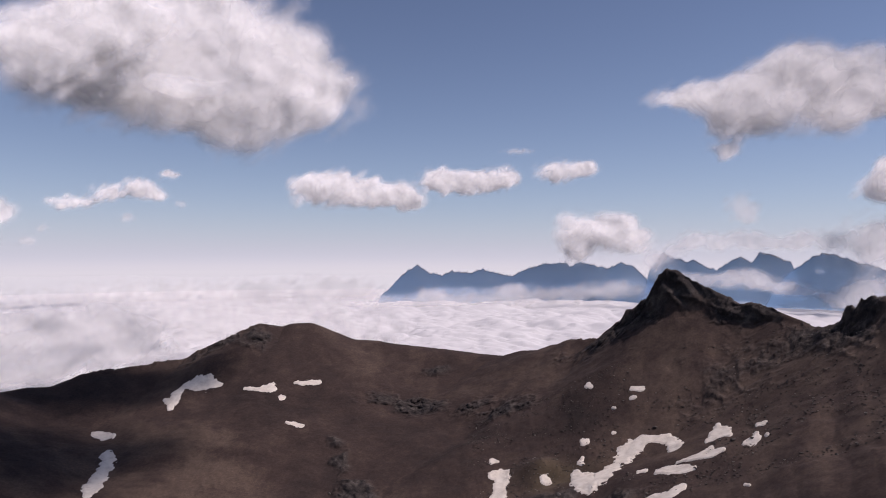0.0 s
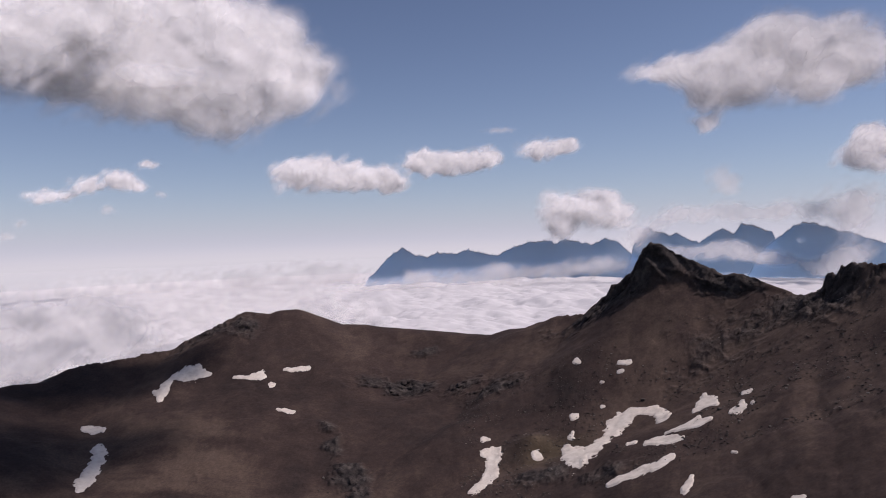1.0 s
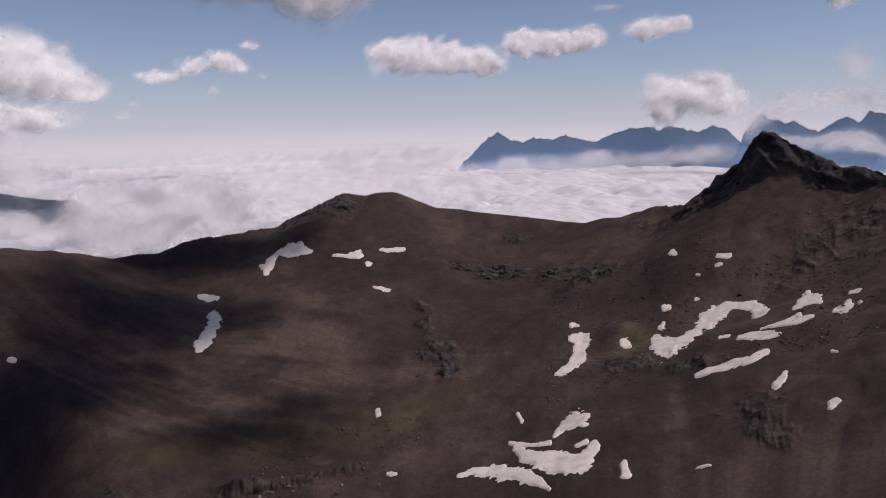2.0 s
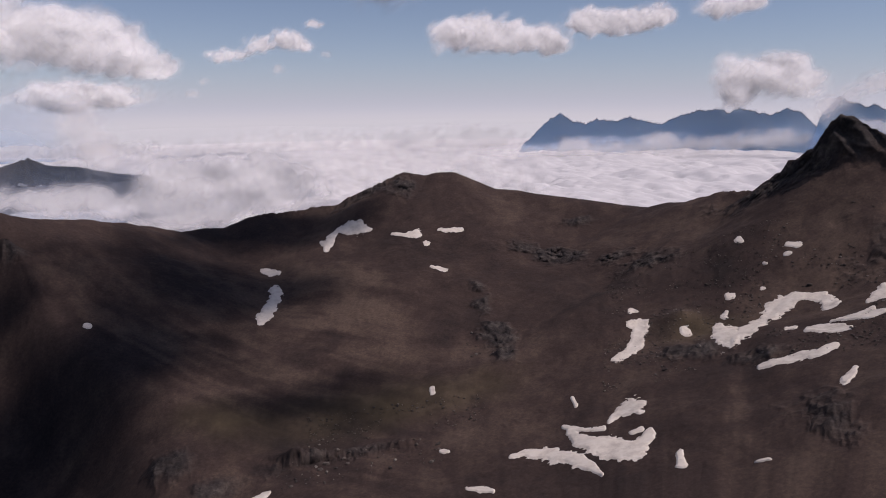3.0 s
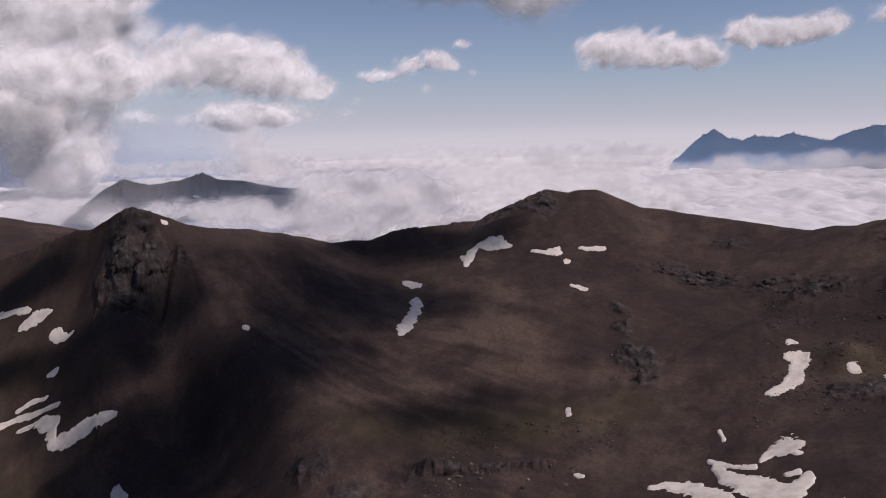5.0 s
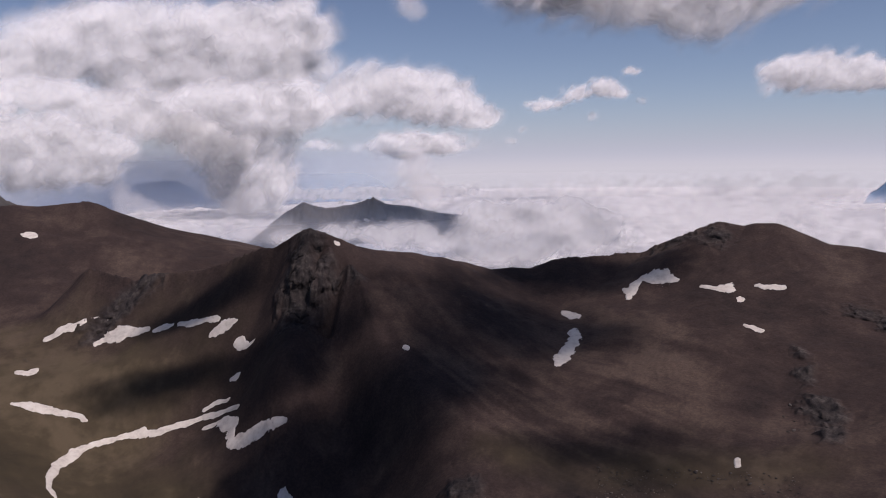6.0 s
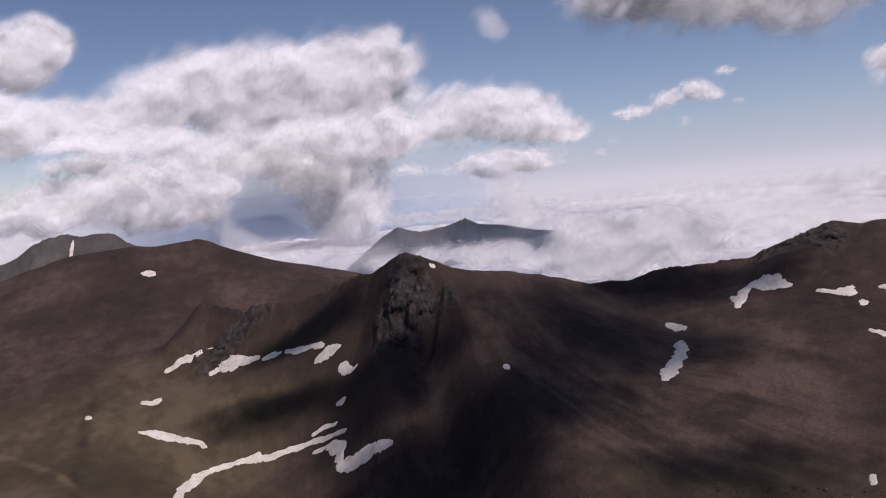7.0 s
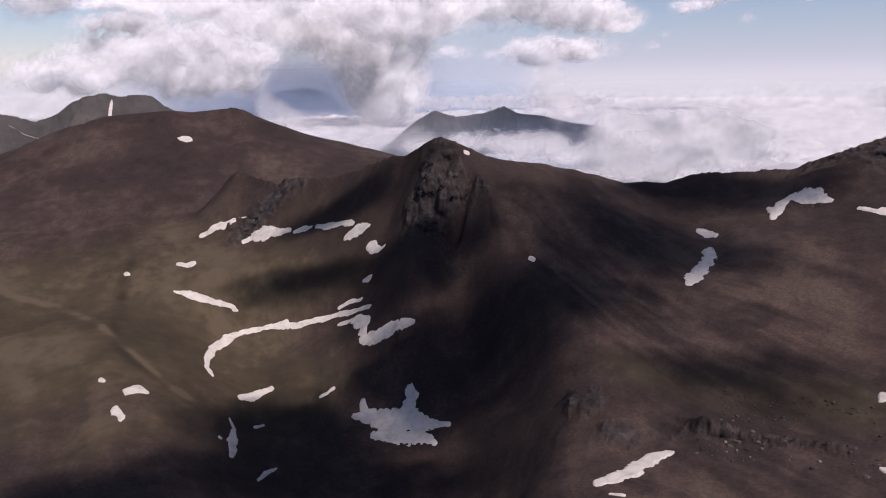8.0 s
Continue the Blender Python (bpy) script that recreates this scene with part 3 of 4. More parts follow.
snow_patch(-124.7, 547.7, 12.8, [[(0.0, 0.0, 2.1, 4.4), (0.4, -6.0, 2.6, 4.4)]])
snow_patch(50.3, 612.7, -4.7, [[(-4.5, 24.9, 5.2, 8.8), (5.9, 28.8, 3.5, 7.3)], [(1.4, 21.4, 7.0, 13.5), (0.0, 0.0, 7.0, 13.3), (-1.1, -10.7, 6.4, 12.5), (-7.4, -25.1, 4.6, 10.4), (-16.7, -36.9, 3.5, 6.7)]])
snow_patch(89.6, 612.0, -8.3, [[(0.0, 0.0, 4.7, 5.5), (3.5, -1.3, 3.5, 5.4)]])
snow_patch(117.9, 583.7, -11.4, [[(-6.6, 27.7, 3.9, 7.3), (0.0, 0.0, 7.9, 24.5), (5.1, -1.0, 6.7, 23.1)]])
snow_patch(125.3, 628.4, -11.3, [[(0.0, 0.0, 3.6, 6.0), (1.4, 6.2, 1.8, 2.5)]])
snow_patch(133.2, 656.9, -11.5, [[(0.0, 0.0, 3.8, 6.2), (3.5, 0.8, 2.5, 4.3)]])
snow_patch(162.0, 657.8, -13.8, [[(0.0, 0.0, 1.9, 2.8), (1.7, -0.3, 1.3, 1.7)]])
snow_patch(47.4, 667.2, -4.1, [[(0.0, 0.0, 2.5, 5.9), (6.0, -0.6, 1.3, 2.5)]])
snow_patch(173.3, 626.8, -15.5, [[(-30.1, -53.1, 3.7, 16.2), (-22.3, -48.5, 5.5, 22.5), (-13.2, -19.5, 5.5, 19.6), (-7.9, -6.6, 8.0, 13.2), (0.0, 0.0, 8.0, 11.7), (6.6, 9.5, 4.9, 7.1), (15.5, 10.3, 3.1, 4.4), (29.7, 6.6, 3.7, 7.4), (34.6, -9.7, 5.5, 13.2), (30.1, -17.6, 3.1, 6.3)]])
snow_patch(159.2, 563.3, -15.8, [[(0.0, 0.0, 1.7, 5.6), (5.7, -0.9, 1.7, 4.4)]])
snow_patch(200.1, 545.0, -20.2, [[(-29.9, -7.4, 2.2, 6.7), (-21.3, -11.9, 3.8, 9.5), (-10.9, -16.4, 3.8, 8.2), (-2.0, -18.8, 2.2, 3.6)], [(-14.9, 2.5, 1.1, 3.0), (0.0, 0.0, 2.2, 6.0), (10.8, 7.7, 2.2, 8.0)], [(4.0, -5.1, 2.2, 4.5), (11.0, -4.3, 2.7, 5.4), (19.3, -2.1, 1.6, 3.7)]])
snow_patch(237.0, 592.5, -21.8, [[(-9.2, -19.3, 2.4, 8.6), (-2.0, -6.6, 5.4, 17.3), (2.5, -5.5, 4.8, 16.0), (8.1, -21.8, 1.8, 8.1)], [(-1.3, 12.7, 2.4, 4.5), (0.0, 0.0, 3.0, 7.2)]])
snow_patch(240.2, 535.4, -24.2, [[(-6.1, -3.4, 2.2, 5.1), (0.0, 0.0, 5.0, 9.7), (2.2, 7.0, 2.8, 5.5)]])
snow_patch(256.1, 563.3, -24.4, [[(0.0, 0.0, 1.8, 4.7), (4.9, -3.2, 1.8, 4.8)]])
snow_patch(248.4, 530.6, -25.1, [[(0.0, 0.0, 1.7, 3.4), (0.7, -1.9, 1.7, 3.2)]])
snow_patch(150.2, 499.4, -16.7, [[(-23.3, -2.3, 2.5, 4.6), (-14.0, -2.5, 3.4, 7.5), (0.0, 0.0, 3.9, 8.1), (11.8, 0.1, 3.9, 7.7), (22.1, 9.1, 2.5, 5.2)]])
snow_patch(167.2, 451.3, -20.3, [[(-2.1, -10.0, 3.2, 6.3), (0.0, 0.0, 2.7, 5.5), (2.1, 9.1, 1.8, 3.2)]])
snow_patch(174.5, 392.3, -24.0, [[(1.3, 2.3, 2.8, 4.3), (0.0, 0.0, 3.2, 5.0), (-1.1, -4.2, 1.6, 2.7)]])
snow_patch(203.8, 466.8, -23.6, [[(0.0, 0.0, 1.4, 2.7), (2.7, -1.6, 1.0, 2.0)]])
snow_patch(197.2, 375.1, -27.7, [[(0.0, 0.0, 1.6, 2.2), (3.8, -3.5, 2.8, 3.8)]])
snow_patch(156.0, 741.3, -11.9, [[(0.0, 0.0, 3.6, 5.1), (3.3, -3.7, 2.1, 2.9)]])
snow_patch(193.5, 708.1, -15.3, [[(0.0, 0.0, 2.8, 4.2), (9.1, -4.4, 2.8, 4.2)]])
snow_patch(189.3, 694.1, -15.3, [[(0.0, 0.0, 2.0, 2.3), (3.3, -0.5, 2.0, 2.3)]])
snow_patch(170.1, 692.9, -13.8, [[(0.0, 0.0, 1.3, 1.7), (2.1, -1.2, 1.3, 1.6)]])
snow_patch(-4.5, 517.3, 0.5, [[(0.0, 0.0, 1.5, 3.0), (2.6, -9.7, 1.5, 2.4)]])
snow_patch(10.6, 433.2, -1.4, [[(-54.5, -0.6, 1.6, 4.3), (-45.4, 3.1, 3.3, 8.3), (-32.1, -0.4, 4.1, 10.5), (-18.8, -10.4, 4.1, 9.4), (-8.1, -19.3, 3.7, 6.7), (0.5, -30.5, 2.5, 4.2), (6.1, -41.0, 1.2, 2.4)], [(-17.4, 32.6, 2.0, 4.9), (-9.2, 14.3, 4.1, 10.8), (0.0, 0.0, 5.7, 13.5), (13.7, -8.7, 7.4, 16.0), (25.0, -14.8, 6.5, 14.2), (33.5, -5.2, 4.1, 7.4), (35.7, 4.5, 3.3, 6.2)], [(31.0, 51.6, 4.9, 13.1), (23.7, 52.1, 5.7, 14.4), (18.1, 49.5, 3.3, 7.7), (10.6, 35.3, 1.6, 4.1)], [(-21.8, 42.6, 1.2, 3.0), (-5.9, 27.7, 1.2, 3.3), (6.9, 24.9, 1.6, 4.7)], [(24.1, 8.7, 1.6, 3.5), (31.0, 10.5, 2.0, 4.2)]])
snow_patch(59.9, 389.1, -8.8, [[(-1.1, 8.7, 2.2, 6.9), (0.0, 0.0, 1.9, 4.0), (0.8, -7.5, 3.0, 3.3)]])
snow_patch(57.3, 380.7, -8.6, [[(0.0, 0.0, 1.5, 0.9), (1.7, -0.0, 1.5, 0.9)]])
snow_patch(99.5, 371.9, -15.0, [[(2.3, -0.0, 2.2, 1.3), (0.0, 0.0, 2.2, 1.3), (-2.3, -0.0, 1.8, 1.1)]])
snow_patch(-93.7, 448.0, 11.8, [[(-2.9, 1.0, 0.9, 1.8), (0.0, 0.0, 1.7, 3.1), (2.8, -1.5, 1.3, 2.3)]])
snow_patch(-59.4, 391.6, 8.6, [[(-8.2, 3.1, 1.1, 3.4), (0.0, 0.0, 1.9, 4.3), (8.3, -6.0, 1.1, 2.1)]])


# ---- stones ----
def stone_mesh(seed, detail=2):
    bm = bmesh.new()
    bmesh.ops.create_icosphere(bm, subdivisions=detail, radius=1.0)
    rnd = random.Random(seed)
    for _ in range(7):
        cut = Vector((rnd.gauss(0, 1), rnd.gauss(0, 1), rnd.gauss(0, 1))).normalized()
        at = rnd.uniform(0.5, 0.8)
        for v in bm.verts:
            over = v.co.dot(cut) - at
            if over > 0:
                v.co -= cut * over * 0.95
    grow = Vector((rnd.uniform(0.8, 1.3), rnd.uniform(0.7, 1.1), rnd.uniform(0.55, 0.9)))
    for v in bm.verts:
        v.co = Vector((v.co.x * grow.x, v.co.y * grow.y, v.co.z * grow.z)) * (1 + 0.12 * noise.noise(v.co * 2.3 + Vector((seed, 0, 0))))
    mesh = bpy.data.meshes.new("boulder")
    bm.to_mesh(mesh)
    bm.free()
    mesh.materials.append(STONE)
    return mesh


STONES = [stone_mesh(k) for k in range(8)]


def boulders(count, bearing0, bearing1, dist0, dist1, size0, size1, seed, label, group):
    rnd = random.Random(seed)
    for _ in range(count):
        p = polar(rnd.uniform(bearing0, bearing1), rnd.uniform(dist0, dist1))
        size = size0 * (size1 / size0) ** (rnd.random() ** 2)
        p.z = float(ground_height(p.x, p.y)[0]) + 0.15 * size
        ob = new("boulder", rnd.choice(STONES))
        ob.matrix_world = Matrix.LocRotScale(p, Euler((rnd.uniform(-0.4, 0.4), rnd.uniform(-0.4, 0.4), rnd.uniform(0, 6.28))), (size, size, size))
        tagged(ob, label, "boulder", group)


boulders(90, -27.0, -12, 440, 482, 0.6, 2.2, 1, "dark angular boulder on a grassy moraine", "boulders on the moraine")
boulders(40, 8, 31, 560, 720, 0.9, 2.6, 2, "dark boulder on the scree slope", "boulders on the scree")
boulders(20, -10, -5.5, 590, 680, 0.8, 2.2, 3, "dark block below a rock outcrop", "blocks below the outcrop")


def scree(count, bearing0, bearing1, dist0, dist1, seed):
    """Stones too many to count, as one object."""
    rnd = np.random.RandomState(seed)
    shape = stone_mesh(50, 1)
    base = np.array([v.co for v in shape.vertices])
    faces = np.array([p.vertices for p in shape.polygons])
    b, r = np.radians(rnd.uniform(bearing0, bearing1, count)), rnd.uniform(dist0, dist1, count)
    x, y = r * np.sin(b), r * np.cos(b)
    thick = fbm(x / 45, y / 45, seed, 3) > -0.1
    x, y = x[thick], y[thick]
    z = relief(x, y)[0]
    size = 0.22 * (1.25 / 0.22) ** (rnd.rand(len(x)) ** 2.6)
    turn = rnd.uniform(0, 6.28, len(x))
    c, s = np.cos(turn)[:, None], np.sin(turn)[:, None]
    vx = x[:, None] + size[:, None] * (base[None, :, 0] * c - base[None, :, 1] * s)
    vy = y[:, None] + size[:, None] * (base[None, :, 0] * s + base[None, :, 1] * c)
    vz = z[:, None] + size[:, None] * (base[None, :, 2] + 0.2)
    mesh = bpy.data.meshes.new("scree_stones")
    tris = (faces[None] + len(base) * np.arange(len(x))[:, None, None]).reshape(-1, 3)
    mesh.vertices.add(vx.size)
    mesh.vertices.foreach_set("co", np.stack([vx, vy, vz], -1).astype(np.float32).ravel())
    mesh.loops.add(tris.size)
    mesh.loops.foreach_set("vertex_index", tris.astype(np.int32).ravel())
    mesh.polygons.add(len(tris))
    mesh.polygons.foreach_set("loop_start", np.arange(0, tris.size, 3, dtype=np.int32))
    mesh.update(calc_edges=True)
    mesh.materials.append(STONE)
    return tagged(new("scree_stones", mesh), "loose grey-brown stones strewn over the slopes", "stones", kind="stuff")


scree(14000, 2, 34, 520, 780, 5)
scree(900, -24, -8, 500, 545, 6)


# ---- sea of clouds and distance ----
def sea_material():
    m, n, l = material("cloud_top")
    a, b = node(n, "BsdfDiffuse", Color=(0.90, 0.89, 0.90, 1)), node(n, "BsdfTranslucent", Color=(0.9, 0.9, 0.92, 1))
    body = node(n, "MixShader", Fac=0.25)
    l.new(a.outputs[0], body.inputs[1]), l.new(b.outputs[0], body.inputs[2])
    l.new(body.outputs[0], node(n, "OutputMaterial").inputs[0])
    return m


def build_sea():
    bearings = np.radians(np.concatenate([np.arange(-86, 36, 0.25), np.arange(36, 274, 3.0)]))
    rings = np.geomspace(1050, 4950, 340)
    rr, bb = np.meshgrid(rings, bearings, indexing="ij")
    x, y = (rr * np.sin(bb)).ravel(), (rr * np.cos(bb)).ravel()
    r = rr.ravel()
    rim = np.interp(np.degrees(np.arctan2(x, y)), RIM_AT, RIM_DIST)
    z = -276 - 260 * smoothstep(rim + 260, rim + 60, r) + 104 * smoothstep(4450, 4950, r) + 18 * fbm(x / 420, y / 420, 3, 3) - (20 * fbm(x / 230, y / 230, 13, 4, 0.5, True) + 10 * fbm(x / 75, y / 75, 19, 4, 0.55, True)) * smoothstep(4900, 3300, r) + 3 * fbm(x / 30, y / 30, 23, 3)
    mesh, used = grid_mesh("cloud_sea", np.stack([x, y, z], -1), len(rings), len(bearings), close=True)
    mesh.materials.append(sea_material())
    return tagged(new("cloud_sea", mesh), "white sea of clouds filling the valleys to the horizon", "clouds", kind="structure")


build_sea()


def far_range(name, label, line, depth, seed, steps=360, jag=9.0):
    """A distant range: bearing, distance and height angle along its crest; its slopes fall to both sides."""
    b0 = np.array([p[0] for p in line])

    def surface(bb, ss):
        dist, up = np.interp(bb, b0, [p[1] for p in line]), np.interp(bb, b0, [p[2] for p in line])
        teeth = np.where(dist > 3000, 0.16, 0.12) * fbm(bb * 1.9, bb * 0, seed + 3, 5, 0.68, True) * smoothstep(-7, -4, up) * dist * 0.01745
        top = EYE + dist * np.tan(np.radians(up))
        dd, fall = dist + ss * depth, np.abs(ss) ** 0.8
        x, y = dd * np.sin(np.radians(bb)), dd * np.cos(np.radians(bb))
        rib = fbm(x / 110 + 0.3 * ss, y / 110, seed, 5, 0.55, True)
        z = top + teeth * np.exp(-np.abs(ss) * 28) + jag * fbm(x / 50, y / 50, seed + 9, 5, 0.65) * np.minimum(1, fall * 4 + 0.3)
        z = z + 26 * rib * fall ** 0.5 * (1 - fall) - (top + 330) * fall * (1 - 0.25 * rib * fall ** 0.3 * (1 - fall))
        return np.stack([x, y, z], -1)

    bb, ss = np.meshgrid(np.linspace(b0[0], b0[-1], steps), np.linspace(-1, 1, 81), indexing="xy")
    mesh, used = grid_mesh(name, surface(bb, ss).reshape(-1, 3), 81, steps)
    mesh.materials.append(FAR_ROCK)
    tagged(new(name, mesh), label, "mountain", "mountains in the distance")
    return surface


def far_snow(surface, bearing0, side0, bearing1, side1, wide, label):
    """A strip of snow on a distant slope."""
    t, w = np.meshgrid(np.linspace(0, 1, 40), np.linspace(-1, 1, 9), indexing="ij")
    ragged = 1 + 0.7 * fbm(t * 9, w * 0 + bearing0, 77, 3)
    upright = abs(side1 - side0) > 0.12
    bb = bearing0 + t * (bearing1 - bearing0) + (w * wide * ragged * np.sin(np.pi * (0.1 + 0.85 * t)) if upright else 0)
    ss = side0 + t * (side1 - side0) + (0 if upright else w * wide * ragged * np.sin(np.pi * (0.05 + 0.9 * t)))
    verts = surface(bb, ss) + np.array([0, 0, 1.5])
    verts[..., :2] *= 0.9985
    mesh, used = grid_mesh("snow_patch", verts.reshape(-1, 3), 40, 9)
    mesh.materials.append(SNOW)
    return tagged(new("snow_patch", mesh), label, "snow patch", "snow on distant mountains")


FAR = far_range("mountain_range", "distant blue-grey mountain range above the sea of clouds",
          [(-6.2, 4350, -6.0), (-5.1, 4340, -3.76), (-4.4, 4335, -3.2), (-3.7, 4330, -2.35), (-3.0, 4325, -1.75), (-2.16, 4320, -1.3), (-1.1, 4310, -1.85), (-0.1, 4300, -2.15), (0.74, 4300, -1.75), (2.4, 4300, -1.9), (3.26, 4300, -1.55), (4.5, 4290, -1.97), (5.7, 4280, -2.2), (7.0, 4280, -1.5), (8.4, 4280, -1.12), (10.0, 4265, -1.07), (10.45, 4260, -1.25), (11.35, 4255, -0.97), (12.25, 4250, -1.15), (13.5, 4240, -1.5), (14.4, 4230, -0.95), (15.4, 4220, -1.3), (17.0, 4210, -2.9), (19, 4210, -6)], 300, 101)
PEAKS = far_range("mountain_range", "distant blue-grey rocky peaks among clouds",
          [(15.6, 4375, -5.5), (16.6, 4375, -1.6), (17.7, 4375, -0.12), (18.3, 4375, -0.52), (19.4, 4375, -0.87), (19.8, 4375, -0.74), (20.8, 4375, -1.3), (21.6, 4372, -1.5), (22.8, 4370, -0.72), (23.25, 4370, -0.5), (24.0, 4370, -0.9), (24.6, 4370, -0.15), (25.6, 4370, -0.4), (26.7, 4370, -0.9), (28.6, 4370, -5.5)], 300, 131)
DARK = far_range("mountain_range", "distant dark peak with a scrap of snow among clouds",
          [(24.4, 4100, -5.5), (25.6, 4100, -2.8), (26.3, 4100, -1.95), (27.1, 4100, -1.25), (28.2, 4100, -0.38), (28.7, 4100, -0.17), (29.6, 4090, -0.33), (30.7, 4080, -0.73), (31.4, 4080, -0.95), (36.16, 4080, -2.5)], 350, 151)
MISTY = far_range("mountain_range", "grey mountain with snow scraps rising out of mist",
          [(-53.2, 2200, -7.5), (-50.7, 2200, -5.55), (-49.3, 2200, -4.6), (-48.05, 2200, -3.95), (-46.9, 2200, -4.38), (-46.1, 2200, -4.5), (-44.4, 2200, -4.33), (-43.3, 2200, -4.05), (-42.4, 2200, -3.72), (-41.4, 2200, -4.3), (-39.9, 2200, -4.52), (-38.9, 2200, -4.64), (-37.1, 2200, -5.12), (-34.9, 2200, -5.38), (-32.1, 2200, -7)], 250, 171, jag=11.0)
DOME = far_range("mountain_range", "grey domed mountain with a snow gully",
          [(-90, 2300, -4), (-79.6, 2300, -2.95), (-78.9, 2300, -3.05), (-77.6, 2300, -3.6), (-76.2, 2300, -3.15), (-75.0, 2300, -2.3), (-74.2, 2300, -2.0), (-72.7, 2300, -1.8), (-72.0, 2300, -2.1), (-71.0, 2300, -1.98), (-69.7, 2300, -2.12), (-69.1, 2300, -2.65), (-66.3, 2300, -4.9)], 420, 191)
far_range("mountain_range", "faint blue mountain behind clouds",
          [(-64.3, 4350, -4), (-62.0, 4350, -2.8), (-60.3, 4350, -2.12), (-58.5, 4350, -1.92), (-57.6, 4350, -2.0), (-56.4, 4350, -2.65), (-55.5, 4350, -3.35), (-53.2, 4350, -4.6), (-51, 4350, -7)], 220, 211)


far_snow(DOME, -72.45, -0.03, -73.0, -0.30, 0.13, "narrow white snow gully on a grey dome")
far_snow(DOME, -79.2, -0.09, -74.6, -0.30, 0.05, "long white snow band under a grey dome")
far_snow(MISTY, -43.3, -0.22, -42.7, -0.25, 0.014, "small snow scrap on a misty mountain")
far_snow(MISTY, -42.0, -0.29, -41.6, -0.27, 0.014, "small snow scrap on a misty mountain")
far_snow(MISTY, -37.3, -0.16, -36.6, -0.18, 0.014, "small snow scrap on a misty mountain")
far_snow(DARK, 28.2, -0.20, 28.9, -0.21, 0.03, "small snow scrap on a dark peak")
far_snow(FAR, 3.6, -0.18, 4.3, -0.20, 0.03, "small snow scrap on the far range")


# ---- clouds ----
def cloud(dist, blobs, seed, label, mat=None, deep=1.1, billow=0.85, cell=0.17, thin=0.75, sheets=9, name="cloud", category="cloud"):
    """A bank of cloud: puffs of (bearing, height angle, half width, half height) in degrees, at a distance, as veils of droplets one behind another."""
    k = dist * math.pi / 180
    us = np.arange(min(p[0] - 1.5 * p[2] for p in blobs) - 0.6, max(p[0] + 1.5 * p[2] for p in blobs) + 0.6, cell)
    vs = np.arange(min(p[1] - 1.5 * p[3] for p in blobs) - 0.6, max(p[1] + 1.5 * p[3] for p in blobs) + 0.6, cell)
    u, v = np.meshgrid(us, vs, indexing="xy")
    size = max(p[3] for p in blobs)
    middle = sum(p[0] for p in blobs) / len(blobs)
    low = sum(p[1] for p in blobs) / len(blobs)
    # the veils lie nearly along the sunlight, so that each shades the next a little
    lean = (math.cos(radians(SUN_HEIGHT)) * math.cos(radians(SUN_BEARING - middle)) + 0.42) / math.sin(radians(SUN_HEIGHT))
    i = np.arange(u.size).reshape(u.shape)
    cells = np.stack([i[:-1, :-1], i[:-1, 1:], i[1:, 1:], i[1:, :-1]], -1).reshape(-1, 4)
    ru, rv = np.arange(u.shape[1]), np.arange(u.shape[0])
    edge = smoothstep(0, 4, np.minimum(np.minimum(ru, ru[::-1])[None], np.minimum(rv, rv[::-1])[:, None]))
    a, top = np.radians(u), None
    for n, w in enumerate(np.linspace(-0.85, 0.85, sheets)):
        su, sv = u / size + 0.45 * w, v / size + 0.35 * w
        wu = u + 0.3 * size * fbm(su, sv, seed + 50, 4)
        wv = v + 0.3 * size * fbm(su + 31, sv, seed + 60, 4)
        body = np.zeros(u.shape)
        for cu, cv, bu, bv in blobs:
            body = body + np.exp(-1.1 * (((wu - cu) / bu) ** 2 + ((wv - cv) / bv) ** 2 + (w * size / (0.5 * bv + 0.5 * size)) ** 2))
        puffs = -0.6 * fbm(su * 1.3, sv * 1.3, seed, 5, 0.5, True) + 0.34 * fbm(su * 2.7, sv * 2.7, seed + 20, 5, 0.55)
        field = body - 0.16 + billow * puffs * np.clip(body * 1.5, 0.2, 0.8)
        wisp = fbm(su * 6, sv * 6, seed + 70 + n, 4, 0.6)
        cover = np.clip((field - 0.02 + 0.13 * wisp) / thin, 0, 1) * edge
        d = dist + k * (w * deep * size + lean * (v - low)) + 0.12 * k * size * fbm(su, sv, seed + 80, 4)
        verts = np.stack([d * np.sin(a), d * np.cos(a), EYE + d * np.tan(np.radians(v))], -1).reshape(-1, 3)
        seen = cells[(cover > 0.02).ravel()[cells].any(axis=1)]
        if not len(seen):
            continue
        part_name = name if top is None else "front_veil" if w < -0.3 else "core" if w < 0.3 else "back_veil"
        mesh, used = quads_mesh(part_name, verts, seen)
        layer(mesh, "cover", cover.ravel()[used])
        mesh.materials.append(mat or CLOUD)
        ob = new(part_name, mesh)
        ob.parent = top
        top = top or ob
    return tagged(top, label, category, "clouds in the sky")


